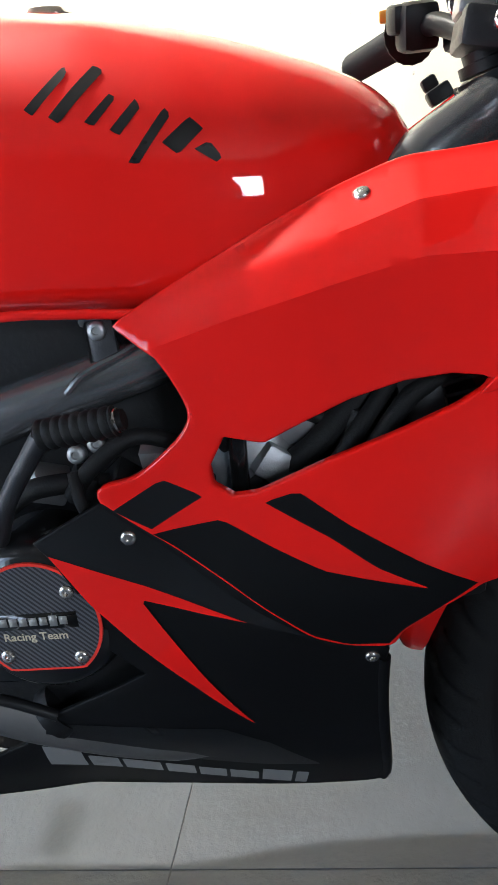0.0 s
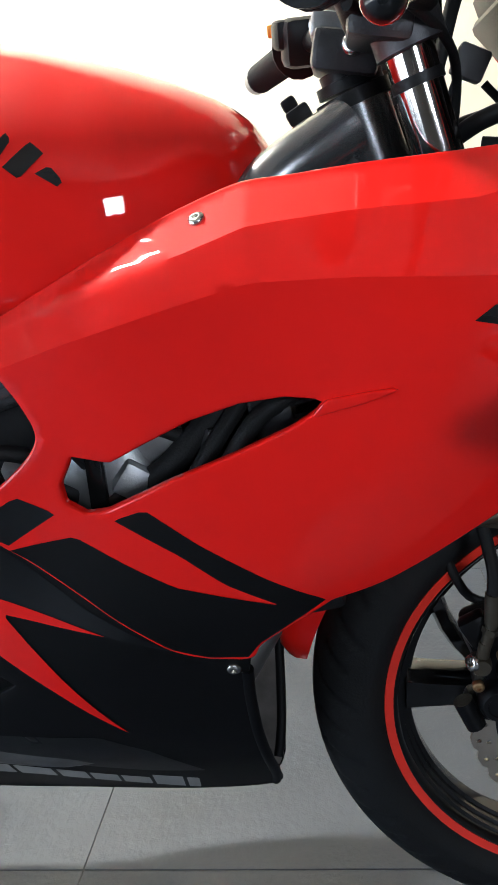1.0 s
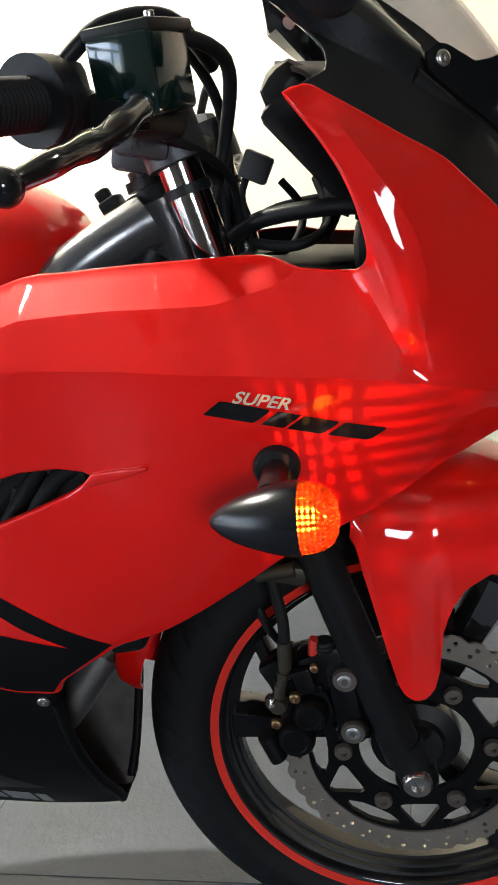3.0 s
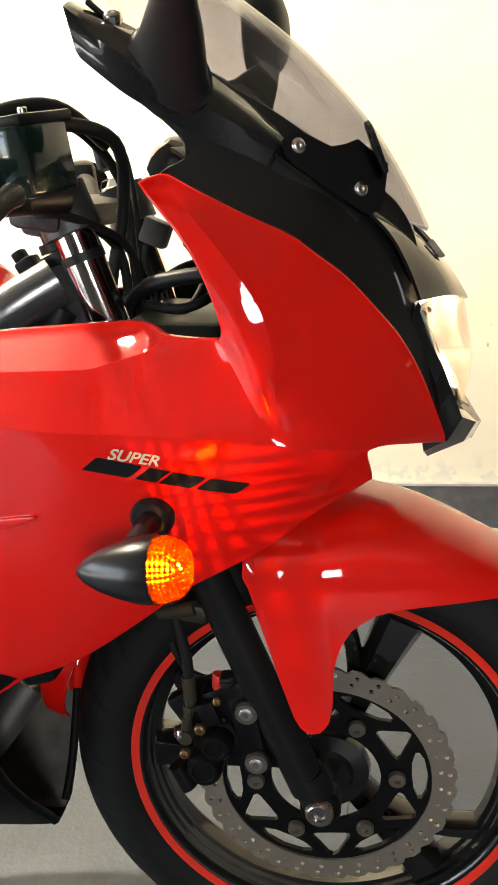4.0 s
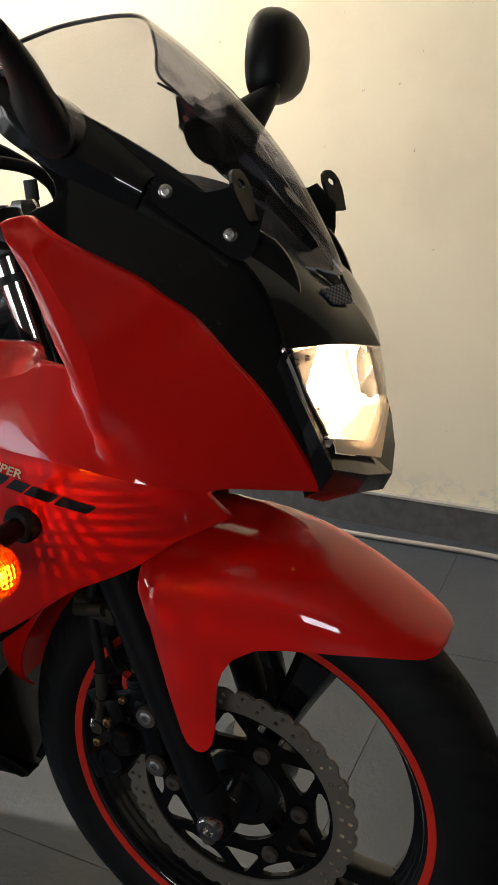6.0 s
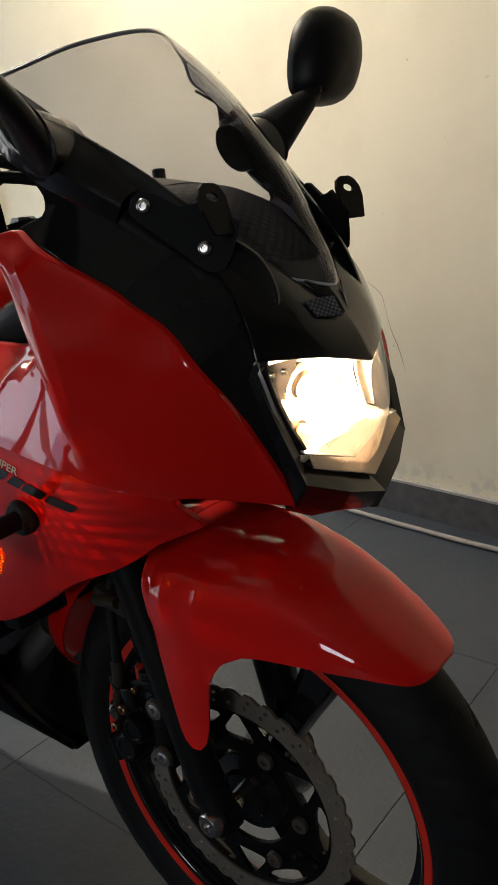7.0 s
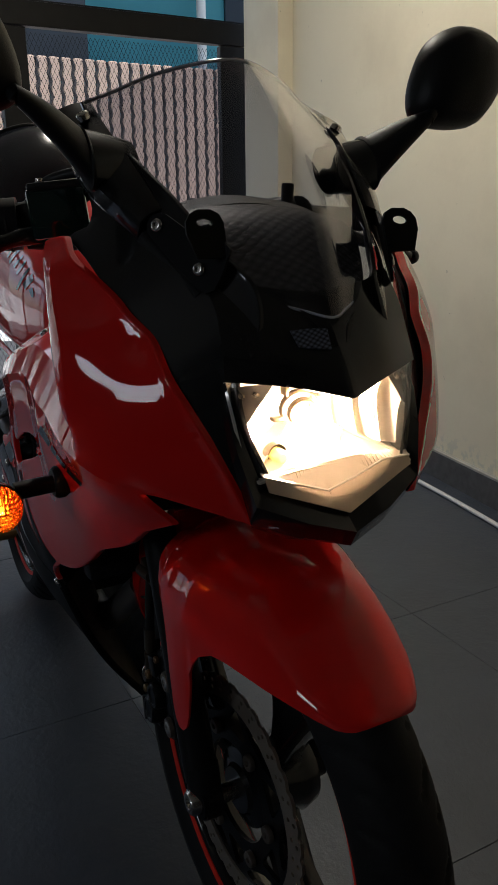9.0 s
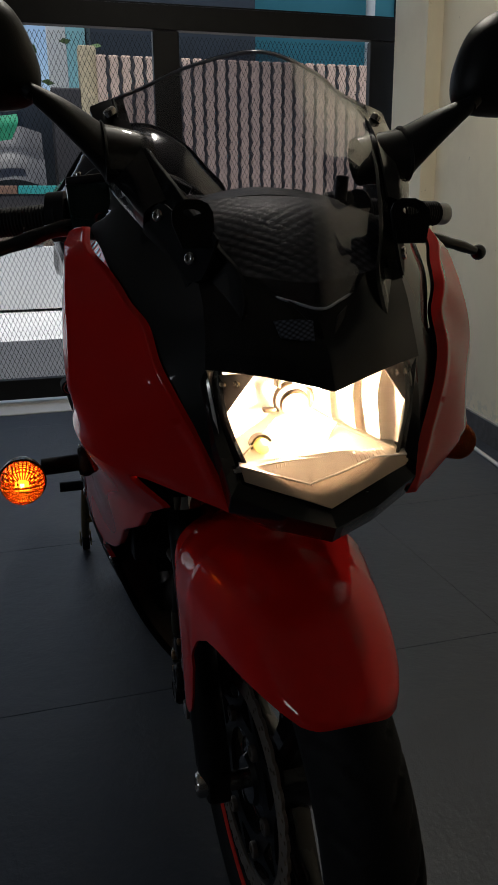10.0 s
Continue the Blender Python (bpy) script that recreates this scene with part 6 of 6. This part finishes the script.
for i in range(int(4.9 / cw)):
    y = 1.69 - cw * i
    for j in range(int(1.78 / ch * 2)):
        z = .14 + j * ch / 2
        sg = 1 if j % 2 == 0 else -1
        for d in (1,):
            a, b = (y + cw / 4 * -sg, z), (y + cw / 4 * sg, z + ch / 2)
            for q in (((a[0] - cw / 4, a[1]), (b[0] - cw / 4, b[1])), ((cw / 2 + a[0] - cw / 4 - 2 * (a[0] - y), a[1]), (cw / 2 + b[0] - cw / 4 - 2 * (b[0] - y), b[1]))):
                n = len(verts)
                verts += [(GX0 - .012, q[0][0] - th / 2, q[0][1]), (GX0 - .012, q[0][0] + th / 2, q[0][1]), (GX0 - .012, q[1][0] + th / 2, q[1][1]), (GX0 - .012, q[1][0] - th / 2, q[1][1])]
                faces.append((n, n + 1, n + 2, n + 3))
me = bpy.data.meshes.new("mesh_infill")
me.from_pydata(verts, [], faces)
me.materials.append(GATE_PAINT)
ob = new("mesh_infill", me)
ob.parent = gate
tagged(ob, "diamond expanded metal mesh", kind="stuff")

wall("pillar", (-2.93, wall_y(-2.93) - .01), (-3.42, wall_y(-3.42) - .01), -.05, 2.9, .14, WALL_PAINT, "cream painted wall pillar beside the gate")
lin = link_mesh("lintel", block((.2, 6.4, .5), (GX0 - .05, -1.0, 2.65)), WALL_PAINT, smooth=False)
tagged(lin, "plain beam above the gate", "beam", kind="structure")
part("threshold", block((.5, 7.0, .02), (-3.58, -1, -.004), .003), CONCRETE, floor, "pale concrete threshold", smooth=False)
G_INV = lambda x, y: ((x - .3) / 1.035 + .3, (y + .55) / 1.035 - .55)
for stretch, mat, say in (([(1.0, 1.2), (.55, 1.27), (.30, 1.318), (.18, 1.338), (.04, 1.368), (-.37, 1.40), (-.79, 1.458)], DULL_PIPE, "long tan-grey plastic pipe lying along the wall"),
                          ([(-.77, 1.457), (-.96, 1.475), (-1.28, 1.52), (-1.8, 1.58), (-2.3, 1.66)], PIPE, "long white plastic pipe lying along the wall")):
    line = [(*G_INV(*q), .009) for q in stretch]
    pipe = tagged(link_mesh("floor_pipe", tube(line, .0086 if mat is PIPE else .0078, 14), mat), say, "pipe", "pipes on the floor")

ground = tagged(link_mesh("ground", block((150, 150, .06), (0, 0, -.06)), CONCRETE, smooth=False), "sunlit pale concrete street", "street", kind="structure")
# opposite side of the street
fence = tagged(new("roller_fence"), "brown corrugated metal fence across the street", "fence")
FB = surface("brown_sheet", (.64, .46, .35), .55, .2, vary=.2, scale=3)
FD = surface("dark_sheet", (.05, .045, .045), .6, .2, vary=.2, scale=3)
for k in range(44):
    part("sheet_rib", block((.05, .118, 2.5), (-9.0, .75 + .142 * k, 1.55), .018), FB, fence, smooth=False)
    # dark wavy strips run up between the brown ribs
    part("wavy_strip", tube([(-8.985, .75 + .071 + .142 * k + (.014 if j % 2 else -.014), .32 + .082 * j) for j in range(31)], .021, 6, 3), FD, fence, smooth=False)
house = tagged(new("house"), "teal painted house across the street", "house")
TEAL = surface("teal_wall", (.05, .24, .29), .7, vary=.15, scale=1.5)
CYAN = surface("cyan_wall", (.35, .68, .7), .7, vary=.1, scale=2)
NAVY = surface("navy_sheet", (.018, .026, .036), .6, vary=.3, scale=4)
WHITE = surface("white_wall", (.75, .74, .7), .7, vary=.1, scale=2)
part("wall", block((.3, 9, 6.5), (-11.2, 5.2, 3.2)), TEAL, house, smooth=False)
part("side_wall", block((.3, .24, 6.5), (-10.9, .36, 3.2)), WHITE, house, smooth=False)
part("corner_strip", block((.28, .25, 6.5), (-10.88, .61, 3.2)), CYAN, house, "pale cyan corner strip", smooth=False)
# dark blue-grey block over the left part of the teal wall
part("dark_panel", block((.9, 2.2, 1.6), (-10.6, 1.85, 3.7), .02), NAVY, house, "dark blue-grey panel on the house", smooth=False)
part("downpipe", tube([(-10.8, 4.9, .0), (-10.8, 4.9, 6.2)], .07, 12), WHITE, house)
w = part("window", block((.06, 1.2, .9), (-11.03, 6.0, 4.2), .01), BLACK_GLOSS, house, smooth=False)
part("window_frame", joined(block((.08, 1.3, .06), (-11.02, 6.0, 4.68)), block((.08, 1.3, .06), (-11.02, 6.0, 3.72))), WHITE, w, smooth=False)
part("eave", block((1.2, 9, .12), (-10.8, 5.2, 4.9)), FD, house, smooth=False)
tarp = tagged(new("covered_stall"), "dark tarpaulins over a street stall behind a low wall", "stall")
TARP = surface("dark_tarp", (.035, .036, .04), .5, vary=.6, scale=6, bump=.6, bump_scale=14)
sag = lambda x, z, d: [(x, -3.5 + .32 * k, z + d * math.sin(2.1 * k)) for k in range(12)]
part("tarpaulin", loft([sag(-8.62, 1.38, .05), sag(-8.8, 1.68, .05), sag(-9.0, 1.72, .08), sag(-9.3, 2.02, .05)], 48, 14), TARP, tarp)
part("back_board", block((.08, 4.2, 1.3), (-9.5, -1.5, 1.75), .01), NAVY, tarp, smooth=False)
part("shed", block((.5, .34, 1.5), (-9.3, .33, 1.7), .02), FD, tarp, "dark shed corner", smooth=False)
part("green_cloth", loft([[(-8.6, -1.2, 2.1), (-8.6, -.7, 2.06), (-8.6, -.24, 2.1)], [(-8.56, -1.2, 1.98), (-8.55, -.7, 1.95), (-8.56, -.24, 2.0)], [(-8.6, -1.2, 1.86), (-8.6, -.7, 1.8), (-8.6, -.32, 1.84)]], 20, 8, .004), surface("green_cloth", (.03, .3, .14), .7, vary=.2, scale=10), tarp, "hanging green cloth")
part("trim_board", block((.05, .8, .09), (-8.57, .1, 1.31), .01), surface("turquoise_board", (.03, .3, .28), .6, vary=.2), tarp, smooth=False)
part("brown_board", block((.05, 1.6, .09), (-8.57, -1.11, 1.31), .01), surface("brown_board", (.2, .11, .07), .6, vary=.3), tarp, smooth=False)
part("stall_front", block((.08, 4.0, .36), (-8.6, -1.5, 1.07), .01), FD, tarp, smooth=False)
random.seed(9)
RUBBLE = surface("brown_rubble", (.2, .15, .11), .9, vary=.5, scale=20)
for k in range(26):
    r = random.uniform(.06, .13)
    part("rubble", block((r * 1.5, r * 2, r * 1.3), (-8.5 + random.uniform(-.06, .06), -3.3 + .15 * k, .72 + r * .5), .02, (random.uniform(-20, 20), random.uniform(-20, 20), random.uniform(0, 90))), RUBBLE, tarp, smooth=False)
part("counter", block((.6, 4.0, .7), (-8.7, -1.5, .35), .02), CONCRETE, tarp, "pale concrete low wall", smooth=False)
part("brick_post", block((.22, .2, 2.9), (-9.15, .6, 1.45), .01), surface("yellow_brick", (.55, .45, .28), .8, vary=.4, scale=16), tarp, "pale brick gate post", smooth=False)
bush = tagged(new("bush"), "dusty green roadside bush", "bush")
LEAF = surface("leaf_green", (.07, .13, .03), .6, vary=.4, scale=8)
random.seed(5)
verts, faces = [], []
for k in range(1800):
    r = Vector((random.gauss(0, .5), random.gauss(0, .9), random.gauss(0, .7)))
    c = Vector((-10.4, -2.4, 3.2)) + r
    u = Vector((random.uniform(-1, 1), random.uniform(-1, 1), random.uniform(-1, 1))).normalized() * .09
    v = u.orthogonal().normalized() * .05
    n = len(verts)
    verts += [c - u, c + v, c + u, c - v]
    faces.append((n, n + 1, n + 2, n + 3))
me = bpy.data.meshes.new("crown")
me.from_pydata(verts, [], faces)
me.materials.append(LEAF)
ob = new("crown", me)
ob.parent = bush
part("trunk", tube([(-10.4, -2.4, 0), (-10.4, -2.4, 1.6), (-10.4, -2.3, 3.2)], .1, 10, radii=[.12, .08, .04]), surface("bark", (.12, .09, .06), .8), bush)

# the setting is laid out on a smaller tile module: bring it to size, with the floor at the tyre's foot
grow = Matrix.Translation((.3, -.55, 1.0)) @ Matrix.Scale(1.035, 4) @ Matrix.Translation((-.3, .55, -1.0))
for ob in list(scene.objects):
    if ob.parent is None and ob.type in {'MESH', 'EMPTY'} and ob not in (bike, stand, bag):
        ob.matrix_world = grow @ ob.matrix_world
stand.location.z = -.035
